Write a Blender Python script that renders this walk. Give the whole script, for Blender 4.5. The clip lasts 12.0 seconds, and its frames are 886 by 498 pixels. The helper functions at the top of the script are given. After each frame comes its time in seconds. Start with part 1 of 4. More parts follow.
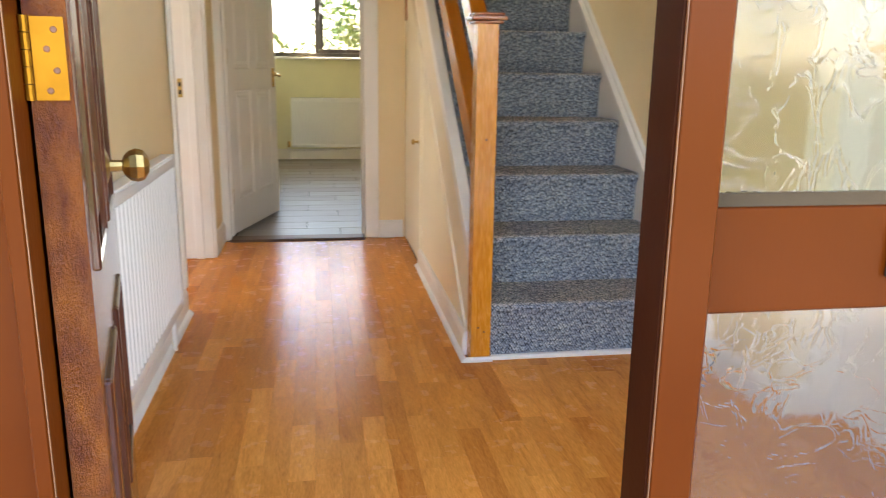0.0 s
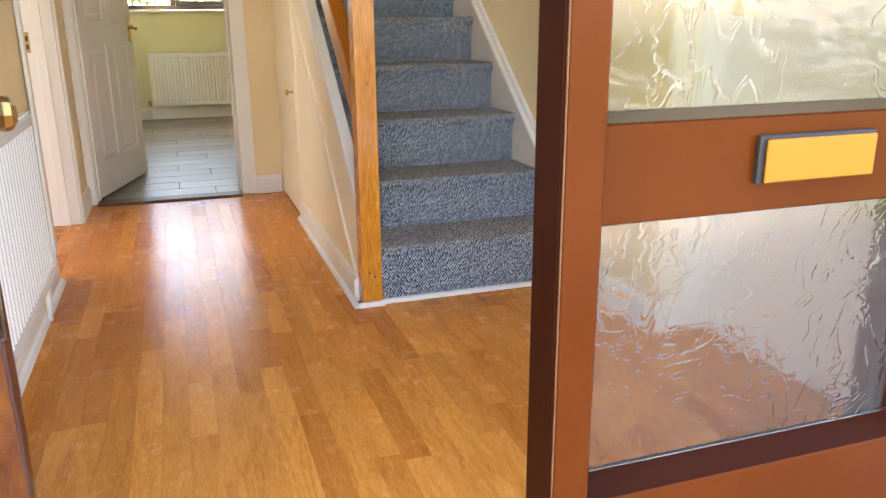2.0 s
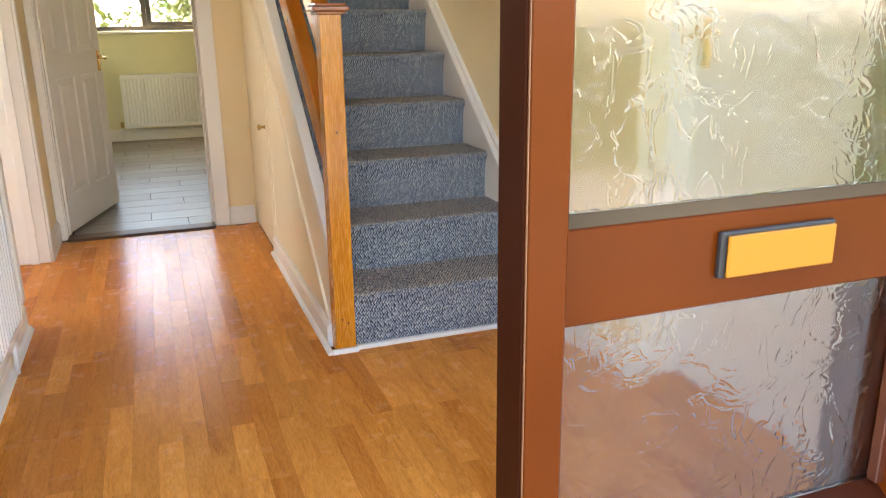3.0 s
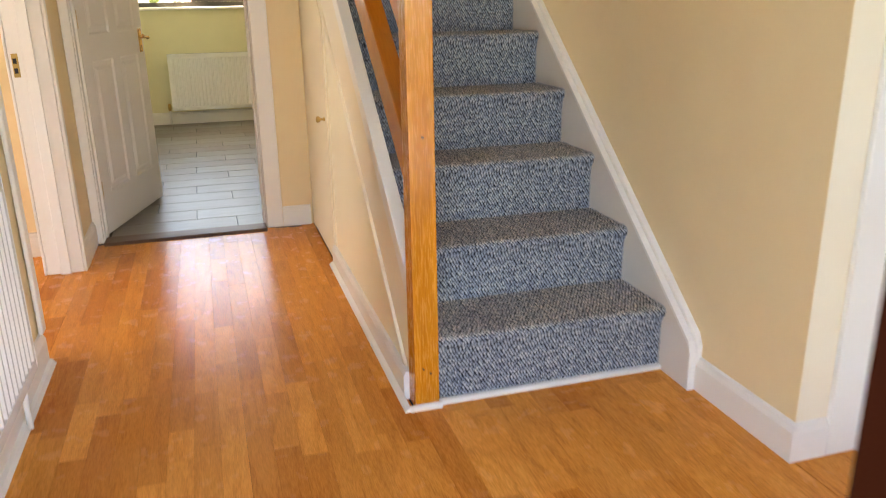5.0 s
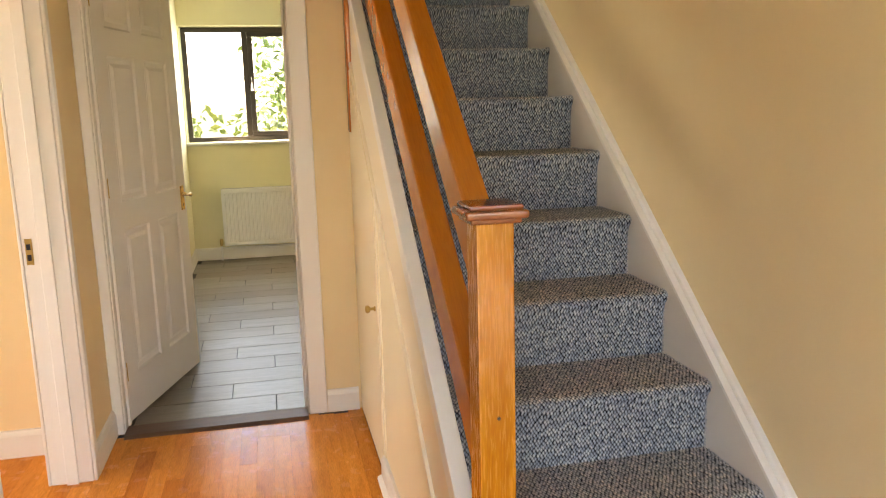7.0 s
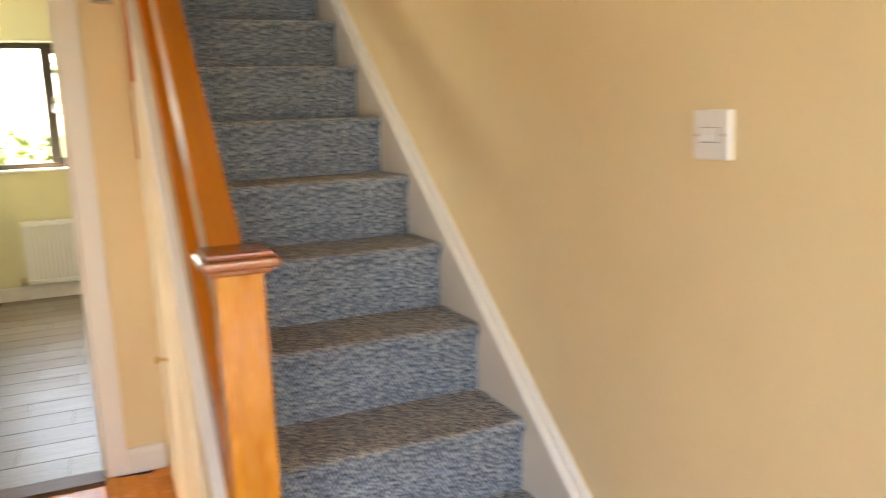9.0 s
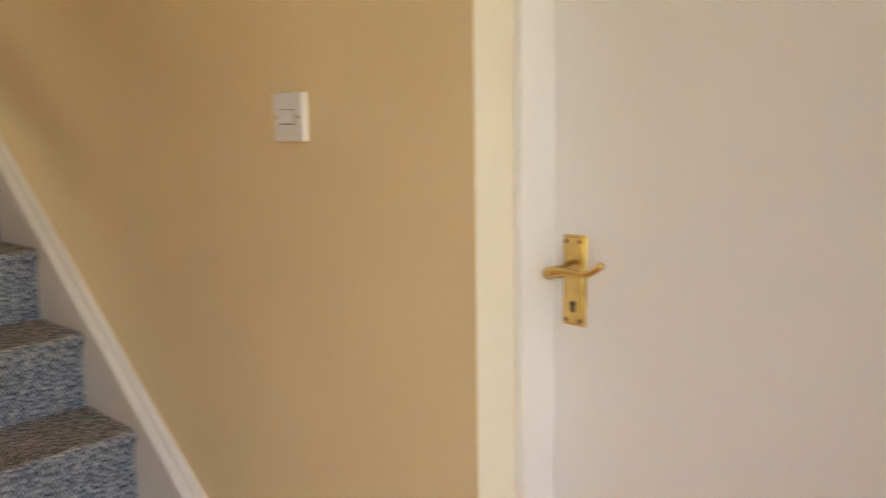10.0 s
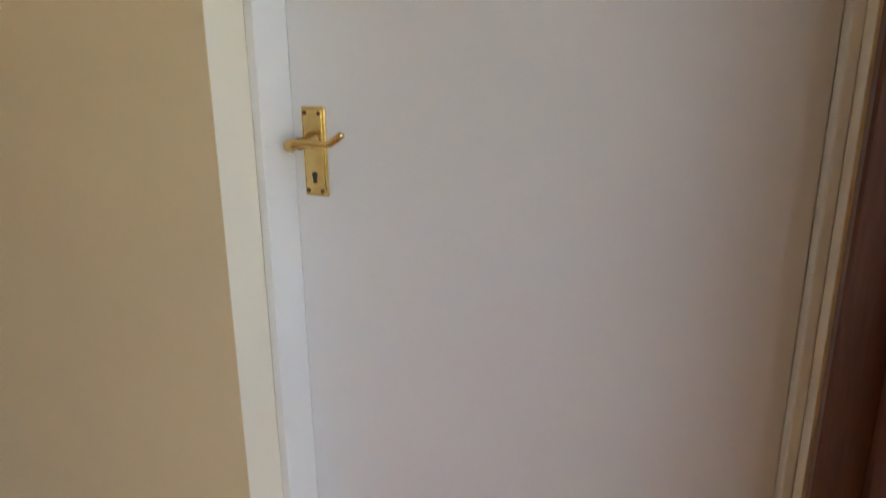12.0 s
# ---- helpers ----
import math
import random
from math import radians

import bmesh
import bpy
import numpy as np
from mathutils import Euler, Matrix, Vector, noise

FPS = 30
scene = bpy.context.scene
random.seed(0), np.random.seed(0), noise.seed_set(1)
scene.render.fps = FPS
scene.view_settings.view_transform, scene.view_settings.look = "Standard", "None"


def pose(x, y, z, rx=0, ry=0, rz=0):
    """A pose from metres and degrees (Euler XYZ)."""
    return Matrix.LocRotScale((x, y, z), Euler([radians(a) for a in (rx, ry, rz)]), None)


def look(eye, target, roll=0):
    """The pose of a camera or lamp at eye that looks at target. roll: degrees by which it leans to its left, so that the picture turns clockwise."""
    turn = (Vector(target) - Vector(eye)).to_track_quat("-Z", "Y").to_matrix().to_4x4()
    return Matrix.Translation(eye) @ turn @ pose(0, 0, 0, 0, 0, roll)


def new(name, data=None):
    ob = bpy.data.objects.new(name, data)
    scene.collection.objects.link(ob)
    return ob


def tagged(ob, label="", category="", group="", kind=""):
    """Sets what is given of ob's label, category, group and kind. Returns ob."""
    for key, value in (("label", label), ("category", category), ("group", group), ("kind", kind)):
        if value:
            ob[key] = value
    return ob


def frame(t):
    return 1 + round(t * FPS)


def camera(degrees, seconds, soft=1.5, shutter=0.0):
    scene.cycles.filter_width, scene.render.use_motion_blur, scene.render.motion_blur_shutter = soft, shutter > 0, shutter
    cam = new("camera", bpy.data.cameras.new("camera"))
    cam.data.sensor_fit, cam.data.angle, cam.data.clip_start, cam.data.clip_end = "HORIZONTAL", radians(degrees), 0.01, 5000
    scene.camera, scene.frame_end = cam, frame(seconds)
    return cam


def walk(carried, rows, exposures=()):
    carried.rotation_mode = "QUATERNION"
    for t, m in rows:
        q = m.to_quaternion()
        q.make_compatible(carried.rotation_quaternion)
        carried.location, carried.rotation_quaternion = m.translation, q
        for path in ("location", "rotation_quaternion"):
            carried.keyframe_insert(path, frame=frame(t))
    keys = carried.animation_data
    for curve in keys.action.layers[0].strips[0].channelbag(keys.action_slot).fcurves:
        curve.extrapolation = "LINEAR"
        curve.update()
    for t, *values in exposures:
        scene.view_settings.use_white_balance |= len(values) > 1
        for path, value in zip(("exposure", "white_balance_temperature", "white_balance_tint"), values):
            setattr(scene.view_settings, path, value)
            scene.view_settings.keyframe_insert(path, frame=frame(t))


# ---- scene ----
cam = camera(59.6, 12.0, soft=1.0, shutter=0.45)
PATH = [
    (0, (-0.489, -2.415, 0.979), (-0.177, -0.494, 0.517), 0.8),
    (0.5, (-0.563, -2.418, 0.944), (-0.052, -0.542, 0.48), 0.3),
    (1, (-0.59, -2.442, 0.9), (-0.01, -0.592, 0.409), 0.2),
    (1.5, (-0.579, -2.445, 0.894), (0.018, -0.617, 0.345), 0.0),
    (2, (-0.532, -2.432, 0.947), (0.081, -0.616, 0.375), -0.4),
    (2.5, (-0.499, -2.435, 1.023), (0.15, -0.633, 0.448), -0.6),
    (3, (-0.496, -2.4, 1.076), (0.169, -0.598, 0.516), -0.7),
    (3.2, (-0.499, -2.367, 1.076), (0.169, -0.56, 0.538), -0.7),
    (4.8, (-0.457, -1.904, 1.032), (0.097, -0.078, 0.431), -0.9),
    (5, (-0.46, -1.823, 1.073), (0.086, 0.0, 0.459), -0.9),
    (5.5, (-0.444, -1.654, 1.139), (0.087, 0.181, 0.545), -1.2),
    (6, (-0.409, -1.526, 1.199), (0.115, 0.337, 0.691), -1.2),
    (6.5, (-0.368, -1.375, 1.272), (0.104, 0.522, 0.846), -1.4),
    (6.7, (-0.352, -1.327, 1.289), (0.072, 0.588, 0.898), -1.4),
    (8.5, (-0.225, -1.02, 1.336), (0.286, 0.887, 1.015), -1.4),
    (9, (-0.127, -1.105, 1.315), (0.657, 0.705, 0.983), -2.2),
    (9.5, (-0.069, -1.164, 1.269), (1.096, 0.432, 0.959), -0.8),
    (10, (-0.02, -1.188, 1.246), (1.448, 0.136, 0.942), -1.0),
    (10.5, (-0.062, -1.159, 1.263), (1.673, -0.227, 0.917), 0.2),
    (11, (-0.084, -1.145, 1.284), (1.74, -0.42, 0.897), 0.2),
    (11.5, (-0.049, -1.155, 1.276), (1.758, -0.446, 0.795), -0.0),
    (12, (-0.066, -1.184, 1.239), (1.705, -0.486, 0.628), -0.4),
]
EXPOSURES = [(0.0, 3.75, 7900, 20), (0.5, 3.9, 7900, 20), (1.0, 3.95, 8000, 20), (2.5, 3.93, 7800, 20), (3.0, 3.9, 8000, 20), (5.5, 3.97, 8400, 22), (6.5, 3.97, 9200, 23), (8.5, 4.08, 8600, 24), (9.0, 4.25, 8700, 24), (9.5, 4.1, 8600, 23), (10.0, 3.6, 9400, 26), (10.5, 3.28, 9400, 27), (11.5, 3.25, 8100, 23), (12.0, 3.2, 7300, 20)]
walk(cam, [(t, look(eye, target, roll)) for t, eye, target, roll in PATH], EXPOSURES)

# ---------------------------------------------------------------- world and large lights
world = bpy.data.worlds.new("world")
scene.world = world
world.use_nodes = True
wn = world.node_tree
sky = wn.nodes.new("ShaderNodeTexSky")
sky.sky_type = "NISHITA"
sky.sun_disc = False
sky.sun_elevation = radians(52)
sky.sun_rotation = radians(-60)
wn.links.new(sky.outputs[0], wn.nodes["Background"].inputs[0])
wn.nodes["Background"].inputs[1].default_value = 0.15

sun_data = bpy.data.lights.new("sun", "SUN")
sun_data.energy, sun_data.angle, sun_data.color = 3.5, radians(0.5), (1.0, 0.95, 0.88)
sun = new("sun", sun_data)
sun.matrix_world = look((-5.3, 3.1, 7.9), (0, 0, 0))


def window_light(name, eye, target, w, h, power, color):
    d = bpy.data.lights.new(name, "AREA")
    d.shape, d.size, d.size_y, d.energy, d.color = "RECTANGLE", w, h, power, color
    o = new(name, d)
    o.matrix_world = look(eye, target)
    return o


window_light("kitchen_window_light", (-0.42, 5.93, 1.53), (-0.42, 0, 1.25), 1.05, 0.9, 1.4, (0.6, 0.83, 1.0))
# lamp in an added, unseen front room window; brightens the stair panelling
window_light("front_room_added_light", (-4.47, 0.6, 1.5), (0, 0.9, 1.2), 1.6, 1.1, 2.5, (0.9, 0.95, 0.96))

# ---------------------------------------------------------------- materials


def ramp_set(node, stops):
    el = node.color_ramp.elements
    while len(el) < len(stops):
        el.new(0.5)
    for e, (p, c) in zip(el, stops):
        e.position, e.color = p, (*c, 1)


class Mat:
    """A node material with a few short-hands."""

    def __init__(self, name, rough=0.5, metal=0.0, color=(0.5, 0.5, 0.5), coat=0.0, spec=0.5):
        self.m = bpy.data.materials.new(name)
        self.m.use_nodes = True
        self.t = self.m.node_tree
        self.b = self.t.nodes["Principled BSDF"]
        self.b.inputs["Roughness"].default_value = rough
        self.b.inputs["Metallic"].default_value = metal
        self.b.inputs["Base Color"].default_value = (*color, 1)
        self.b.inputs["Coat Weight"].default_value = coat
        self.b.inputs["Coat Roughness"].default_value = 0.08
        self.b.inputs["Specular IOR Level"].default_value = spec

    def node(self, kind, **values):
        n = self.t.nodes.new(kind)
        for k, v in values.items():
            n.inputs[k.replace("_", " ")].default_value = v
        return n

    def link(self, a, b):
        self.t.links.new(a, b)

    def coords(self, scale=(1, 1, 1), shuffle=False, rot=(0, 0, 0)):
        tc = self.node("ShaderNodeTexCoord")
        mp = self.node("ShaderNodeMapping")
        mp.inputs["Scale"].default_value = scale
        mp.inputs["Rotation"].default_value = [radians(a) for a in rot]
        if shuffle:
            oi = self.node("ShaderNodeObjectInfo")
            mul = self.node("ShaderNodeVectorMath")
            mul.operation = "MULTIPLY_ADD"
            mul.inputs[1].default_value = (37.0, 91.0, 53.0)
            self.link(oi.outputs["Random"], mul.inputs[0])
            self.link(tc.outputs["Object"], mul.inputs[2])
            self.link(mul.outputs[0], mp.inputs["Vector"])
        else:
            self.link(tc.outputs["Object"], mp.inputs["Vector"])
        return mp.outputs[0]

    def noise(self, vec, scale, detail=3, rough=0.55, distortion=0.0):
        n = self.node("ShaderNodeTexNoise", Scale=scale, Detail=detail, Roughness=rough, Distortion=distortion)
        self.link(vec, n.inputs["Vector"])
        return n.outputs[0]

    def ramp(self, fac, stops):
        r = self.node("ShaderNodeValToRGB")
        ramp_set(r, stops)
        self.link(fac, r.inputs[0])
        return r.outputs[0]

    def mix(self, fac, a, b, mode="MIX"):
        n = self.node("ShaderNodeMix")
        n.data_type, n.blend_type = "RGBA", mode
        for sock, v in ((n.inputs[0], fac), (n.inputs[6], a), (n.inputs[7], b)):
            if isinstance(v, (int, float)):
                sock.default_value = v
            elif isinstance(v, tuple):
                sock.default_value = (*v, 1)
            else:
                self.link(v, sock)
        return n.outputs[2]

    def math(self, op, a, b=0.0):
        n = self.node("ShaderNodeMath")
        n.operation = op
        for sock, v in ((n.inputs[0], a), (n.inputs[1], b)):
            if isinstance(v, (int, float)):
                sock.default_value = v
            else:
                self.link(v, sock)
        return n.outputs[0]

    def color(self, out):
        self.link(out, self.b.inputs["Base Color"])

    def rough(self, fac, lo, hi):
        r = self.node("ShaderNodeMapRange")
        r.inputs["To Min"].default_value, r.inputs["To Max"].default_value = lo, hi
        self.link(fac, r.inputs["Value"])
        self.link(r.outputs[0], self.b.inputs["Roughness"])

    def bump(self, fac, strength, distance=0.002):
        n = self.node("ShaderNodeBump", Strength=strength, Distance=distance)
        self.link(fac, n.inputs["Height"])
        self.link(n.outputs[0], self.b.inputs["Normal"])


def painted(name, color, rough, bumpy=0.15, grain=220, vary=0.06, coat=0.0, spec=0.5):
    m = Mat(name, rough, color=color, coat=coat, spec=spec)
    v = m.coords()
    big = m.noise(v, 1.7, 4)
    lo = tuple(c * (1 - vary) for c in color)
    hi = tuple(min(1, c * (1 + vary * 0.5)) for c in color)
    m.color(m.ramp(big, [(0.3, lo), (0.7, hi)]))
    fine = m.noise(v, grain, 2)
    m.rough(m.noise(v, 5, 2), rough * 0.95, min(1, rough * 1.05))
    m.bump(fine, bumpy, 0.001)
    return m.m


def wood(name, dark, mid, light, rough, along=(1, 14, 14), shuffle=False, coat=0.0, bumpy=0.08, tint=False):
    m = Mat(name, rough, coat=coat)
    v = m.coords(along, shuffle)
    warp = m.noise(v, 1.6, 5, 0.6, 1.2)
    fine = m.noise(m.coords(tuple(a * 6 for a in along), shuffle), 3.0, 3)
    col = m.ramp(warp, [(0.28, dark), (0.5, mid), (0.74, light)])
    col = m.mix(0.42, col, m.ramp(fine, [(0.3, dark), (0.65, light)]))
    if tint:
        oi = m.node("ShaderNodeObjectInfo")
        shade = m.ramp(oi.outputs["Random"], [(0.0, (0.85, 0.68, 0.52)), (0.2, (1.0, 0.92, 0.8)), (0.75, (1.2, 1.18, 1.1)), (1.0, (0.88, 0.72, 0.54))])
        col = m.mix(1.0, col, shade, "MULTIPLY")
    m.color(col)
    m.rough(fine, rough * 0.8, rough * 1.25)
    m.bump(fine, bumpy, 0.0008)
    return m


M_WALL = painted("magnolia_wall_paint", (0.83, 0.65, 0.375), 0.55, 0.25, 160)
M_KWALL = painted("pale_green_kitchen_paint", (0.76, 0.71, 0.46), 0.6, 0.25, 160)
M_CEIL = painted("white_ceiling_paint", (0.8, 0.79, 0.75), 0.8)
M_WHITE = painted("white_gloss_woodwork", (0.82, 0.79, 0.73), 0.42, 0.03, 60, 0.015)
M_DOORW = painted("white_satin_door_paint", (0.80, 0.77, 0.73), 0.33, 0.08, 90, 0.03)
M_PANEL = painted("cream_painted_panelling", (0.86, 0.77, 0.56), 0.4, 0.08, 90, 0.04)
M_CREAMWHITE = painted("cream_white_string_paint", (0.82, 0.73, 0.56), 0.4, 0.05, 90, 0.02)
M_RAD = painted("white_radiator_enamel", (0.82, 0.81, 0.78), 0.25, 0.03, 60, 0.02)
# duller white, with the string board's shade mixed into the colour
M_STRING = painted("white_string_with_painted_shade", (0.74, 0.68, 0.6), 0.35, 0.05, 90, 0.04)
M_RENDER = painted("cream_outside_render", (0.6, 0.57, 0.5), 0.85, 0.8, 90, 0.12)
M_PLASTIC = painted("white_switch_plastic", (0.82, 0.79, 0.75), 0.3, 0.02, 60, 0.01)
M_GAP = painted("gap_shade_grey", (0.22, 0.2, 0.18), 0.5)
M_BLACK = painted("dark_recess", (0.012, 0.010, 0.009), 0.6)
M_RUBBER = painted("grey_brown_glazing_putty", (0.085, 0.056, 0.03), 0.95, 0.5, 120, 0.2, spec=0.05)
M_FRAMEDARK = painted("dark_brown_window_frame", (0.035, 0.026, 0.022), 0.35, 0.05, 90, 0.1)
# near-black brown: painted shade on the post's side, and the lower glazing bead
M_NEARBLACK = painted("near_black_brown", (0.026, 0.006, 0.0025), 0.3, 0.1, 90, 0.2, spec=0.03)
M_WORN = painted("pale_worn_paint_edge", (0.2, 0.085, 0.035), 0.5, 0.6, 30, 0.5)
M_CONC = painted("grey_paving", (0.34, 0.33, 0.31), 0.9, 0.8, 60, 0.2)


def brown_gloss():
    m = Mat("chestnut_brown_gloss_paint", 0.3, color=(0.2, 0.06, 0.02), coat=0.0, spec=0.08)
    v = m.coords((1, 1, 0.25))
    big = m.noise(m.coords(), 2.3, 4)
    m.color(m.ramp(big, [(0.3, (0.076, 0.0145, 0.0014)), (0.7, (0.096, 0.0195, 0.0021))]))
    m.bump(m.noise(v, 160, 3), 0.22, 0.0008)
    return m.m


M_BROWN = brown_gloss()


def dark_gloss():
    m = Mat("dark_brown_grained_gloss", 0.12, color=(0.07, 0.018, 0.008), coat=0.4)
    m.color(m.ramp(m.noise(m.coords((6, 6, 0.7)), 3, 4), [(0.3, (0.055, 0.014, 0.007)), (0.7, (0.10, 0.028, 0.012))]))
    m.bump(m.noise(m.coords((1, 1, 0.3)), 240, 3), 0.06, 0.0008)
    return m.m


M_DARKBROWN = dark_gloss()


def rough_edge():
    m = Mat("thick_brushed_brown_varnish", 0.13, color=(0.25, 0.07, 0.015), coat=0.0, spec=0.35)
    v = m.coords((1, 1, 0.6))
    m.color(m.ramp(m.noise(m.coords((9, 9, 4)), 4, 4), [(0.3, (0.075, 0.012, 0.002)), (0.7, (0.19, 0.05, 0.004))]))
    m.bump(m.noise(v, 300, 4, 0.75), 1.0, 0.004)
    return m.m


M_EDGE = rough_edge()
M_PINE = wood("varnished_orange_pine", (0.42, 0.115, 0.006), (0.60, 0.20, 0.012), (0.70, 0.285, 0.025), 0.26, (16, 16, 1.2), coat=0.15).m
M_RAIL = wood("varnished_reddish_rail", (0.42, 0.105, 0.007), (0.49, 0.135, 0.011), (0.55, 0.165, 0.016), 0.24, (16, 1.2, 1.2), coat=0.12).m
M_CAP = wood("dark_red_mahogany", (0.24, 0.055, 0.014), (0.33, 0.085, 0.022), (0.41, 0.12, 0.034), 0.25, (2, 9, 9), coat=0.3).m
M_STAIN = wood("brown_stained_timber", (0.07, 0.019, 0.008), (0.12, 0.034, 0.014), (0.18, 0.055, 0.023), 0.45, (12, 12, 1.2)).m
M_SILL = wood("worn_brown_threshold", (0.07, 0.03, 0.015), (0.12, 0.055, 0.03), (0.18, 0.09, 0.05), 0.5, (1.2, 16, 16)).m


def laminate():
    m = wood("honey_beech_laminate", (0.50, 0.155, 0.023), (0.74, 0.29, 0.055), (0.83, 0.37, 0.09), 0.2, (18, 2.2, 18), True, tint=True, bumpy=0.04)
    m.rough(m.noise(m.coords((5, 5, 5), True), 3, 4), 0.2, 0.32)
    m.b.inputs["Specular IOR Level"].default_value = 0.1
    return m.m


M_LAM = laminate()


def tile_wood():
    m = wood("grey_brown_wood_look_tile", (0.10, 0.08, 0.06), (0.175, 0.152, 0.125), (0.235, 0.212, 0.185), 0.38, (2.0, 16, 16), True, bumpy=0.12, tint=True)
    return m.m


M_TILE = tile_wood()
M_GROUT = painted("dark_grout", (0.06, 0.055, 0.05), 0.9)


def carpet():
    """Loop pile in slanting rows; across the stairs by x, along the flight by y and z."""
    m = Mat("blue_grey_loop_pile_carpet", 0.95, spec=0.1)
    tc = m.node("ShaderNodeTexCoord")
    xyz = m.node("ShaderNodeSeparateXYZ")
    m.link(tc.outputs["Object"], xyz.inputs[0])
    run = m.math("ADD", m.math("MULTIPLY", xyz.outputs[1], 0.75), xyz.outputs[2])
    u = m.math("ADD", m.math("MULTIPLY", xyz.outputs[0], 106.0), m.math("MULTIPLY", run, 68.0))
    v = m.math("SUBTRACT", m.math("MULTIPLY", run, 76.0), m.math("MULTIPLY", xyz.outputs[0], 95.0))
    uv = m.node("ShaderNodeCombineXYZ")
    m.link(u, uv.inputs[0])
    m.link(v, uv.inputs[1])
    loop = m.node("ShaderNodeTexVoronoi", Scale=1.0, Randomness=0.4)
    loop.voronoi_dimensions = "2D"
    m.link(uv.outputs[0], loop.inputs["Vector"])
    cell = m.node("ShaderNodeSeparateColor")
    m.link(loop.outputs["Color"], cell.inputs[0])
    yarn = m.ramp(cell.outputs[0], [(0.0, (0.20, 0.24, 0.30)), (0.5, (0.28, 0.325, 0.385)), (1.0, (0.42, 0.445, 0.475))])
    # bright loops and near-black gaps between them, painted into the colour
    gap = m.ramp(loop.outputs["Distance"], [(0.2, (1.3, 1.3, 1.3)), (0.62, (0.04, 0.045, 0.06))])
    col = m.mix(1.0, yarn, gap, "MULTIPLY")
    col = m.mix(1.0, col, m.ramp(m.noise(m.coords(), 70, 2), [(0.35, (0.84, 0.84, 0.86)), (0.65, (1.16, 1.16, 1.14))]), "MULTIPLY")
    big = m.noise(m.coords(), 5, 4)
    m.color(m.mix(1.0, col, m.ramp(big, [(0.3, (0.9, 0.9, 0.92)), (0.7, (1.1, 1.09, 1.05))]), "MULTIPLY"))
    # light on upward faces put into the colour: treads lighter and warmer
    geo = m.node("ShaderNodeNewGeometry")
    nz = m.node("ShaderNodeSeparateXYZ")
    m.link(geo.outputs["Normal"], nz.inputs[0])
    base_pile = m.b.inputs["Base Color"].links[0].from_socket
    lit_tread = m.mix(1.0, base_pile, (1.55, 1.33, 1.1), "MULTIPLY")
    m.color(m.mix(m.ramp(nz.outputs[2], [(0.4, (0, 0, 0)), (0.9, (1, 1, 1))]), base_pile, lit_tread))
    h = m.math("SUBTRACT", 1.0, loop.outputs["Distance"])
    m.bump(h, 0.8, 0.005)
    return m.m


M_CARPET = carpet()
M_FRAY = painted("pale_frayed_yarn", (0.42, 0.43, 0.44), 0.95, 0.8, 120, 0.3, spec=0.1)


def brass(name, rough, color):
    m = Mat(name, rough, 1.0, color)
    v = m.coords()
    m.color(m.ramp(m.noise(v, 30, 4), [(0.3, tuple(c * 0.75 for c in color)), (0.65, color)]))
    m.rough(m.noise(v, 60, 3), rough * 0.8, rough * 1.6)
    return m.m


M_BRASS = brass("polished_brass", 0.2, (0.76, 0.52, 0.21))
M_AGED = brass("aged_brass", 0.28, (0.62, 0.42, 0.15))
M_HINGE = brass("orange_brass_hinge", 0.3, (0.27, 0.115, 0.013))
M_LETTER = painted("yellow_anodised_letter_flap", (0.31, 0.115, 0.004), 0.35, 0.1, 40, 0.1, spec=0.3)


def patterned_glass():
    m = Mat("patterned_obscure_glass", 0.08, color=(0.82, 0.80, 0.74))
    m.b.inputs["Transmission Weight"].default_value = 1.0
    m.b.inputs["IOR"].default_value = 1.45
    v = m.coords((1.0, 1.0, 0.55))
    n1 = m.noise(v, 21, 2, 0.5, 0.8)
    n2 = m.noise(m.coords((0.55, 1, 1.0), rot=(0, 35, 0)), 22, 2, 0.5, 0.8)
    r1 = m.ramp(m.math("ABSOLUTE", m.math("SUBTRACT", n1, 0.5)), [(0.0, (1, 1, 1)), (0.03, (0, 0, 0))])
    r2 = m.ramp(m.math("ABSOLUTE", m.math("SUBTRACT", n2, 0.52)), [(0.0, (1, 1, 1)), (0.025, (0, 0, 0))])
    gate = m.ramp(m.noise(m.coords(), 9, 1), [(0.45, (0, 0, 0)), (0.55, (1, 1, 1))])
    ridge = m.math("ADD", m.math("MULTIPLY", r1, gate), m.math("MULTIPLY", r2, m.math("SUBTRACT", 1.0, gate)))
    soft = m.noise(m.coords(), 26, 2)
    m.bump(m.math("ADD", m.math("MULTIPLY", ridge, 0.6), m.math("MULTIPLY", soft, 0.5)), 0.2, 0.004)
    return m.m


M_PGLASS = patterned_glass()


def clear_glass():
    m = Mat("clear_window_glass", 0.0, color=(0.98, 1.0, 0.99))
    m.b.inputs["Transmission Weight"].default_value = 1.0
    m.b.inputs["IOR"].default_value = 1.45
    return m.m


M_GLASS = clear_glass()


def leaf_mat(name, a, b):
    m = Mat(name, 0.5)
    g = m.node("ShaderNodeNewGeometry")
    m.color(m.ramp(g.outputs["Random Per Island"], [(0.0, a), (1.0, b)]))
    m.b.inputs["Subsurface Weight"].default_value = 0.0
    return m.m


M_LEAF = leaf_mat("fresh_green_leaves", (0.045, 0.10, 0.02), (0.13, 0.19, 0.05))
M_LEAF2 = leaf_mat("yellow_green_shrub_leaves", (0.07, 0.11, 0.025), (0.2, 0.22, 0.08))
M_BARK = painted("grey_brown_bark", (0.12, 0.09, 0.065), 0.9, 1.0, 40, 0.3)
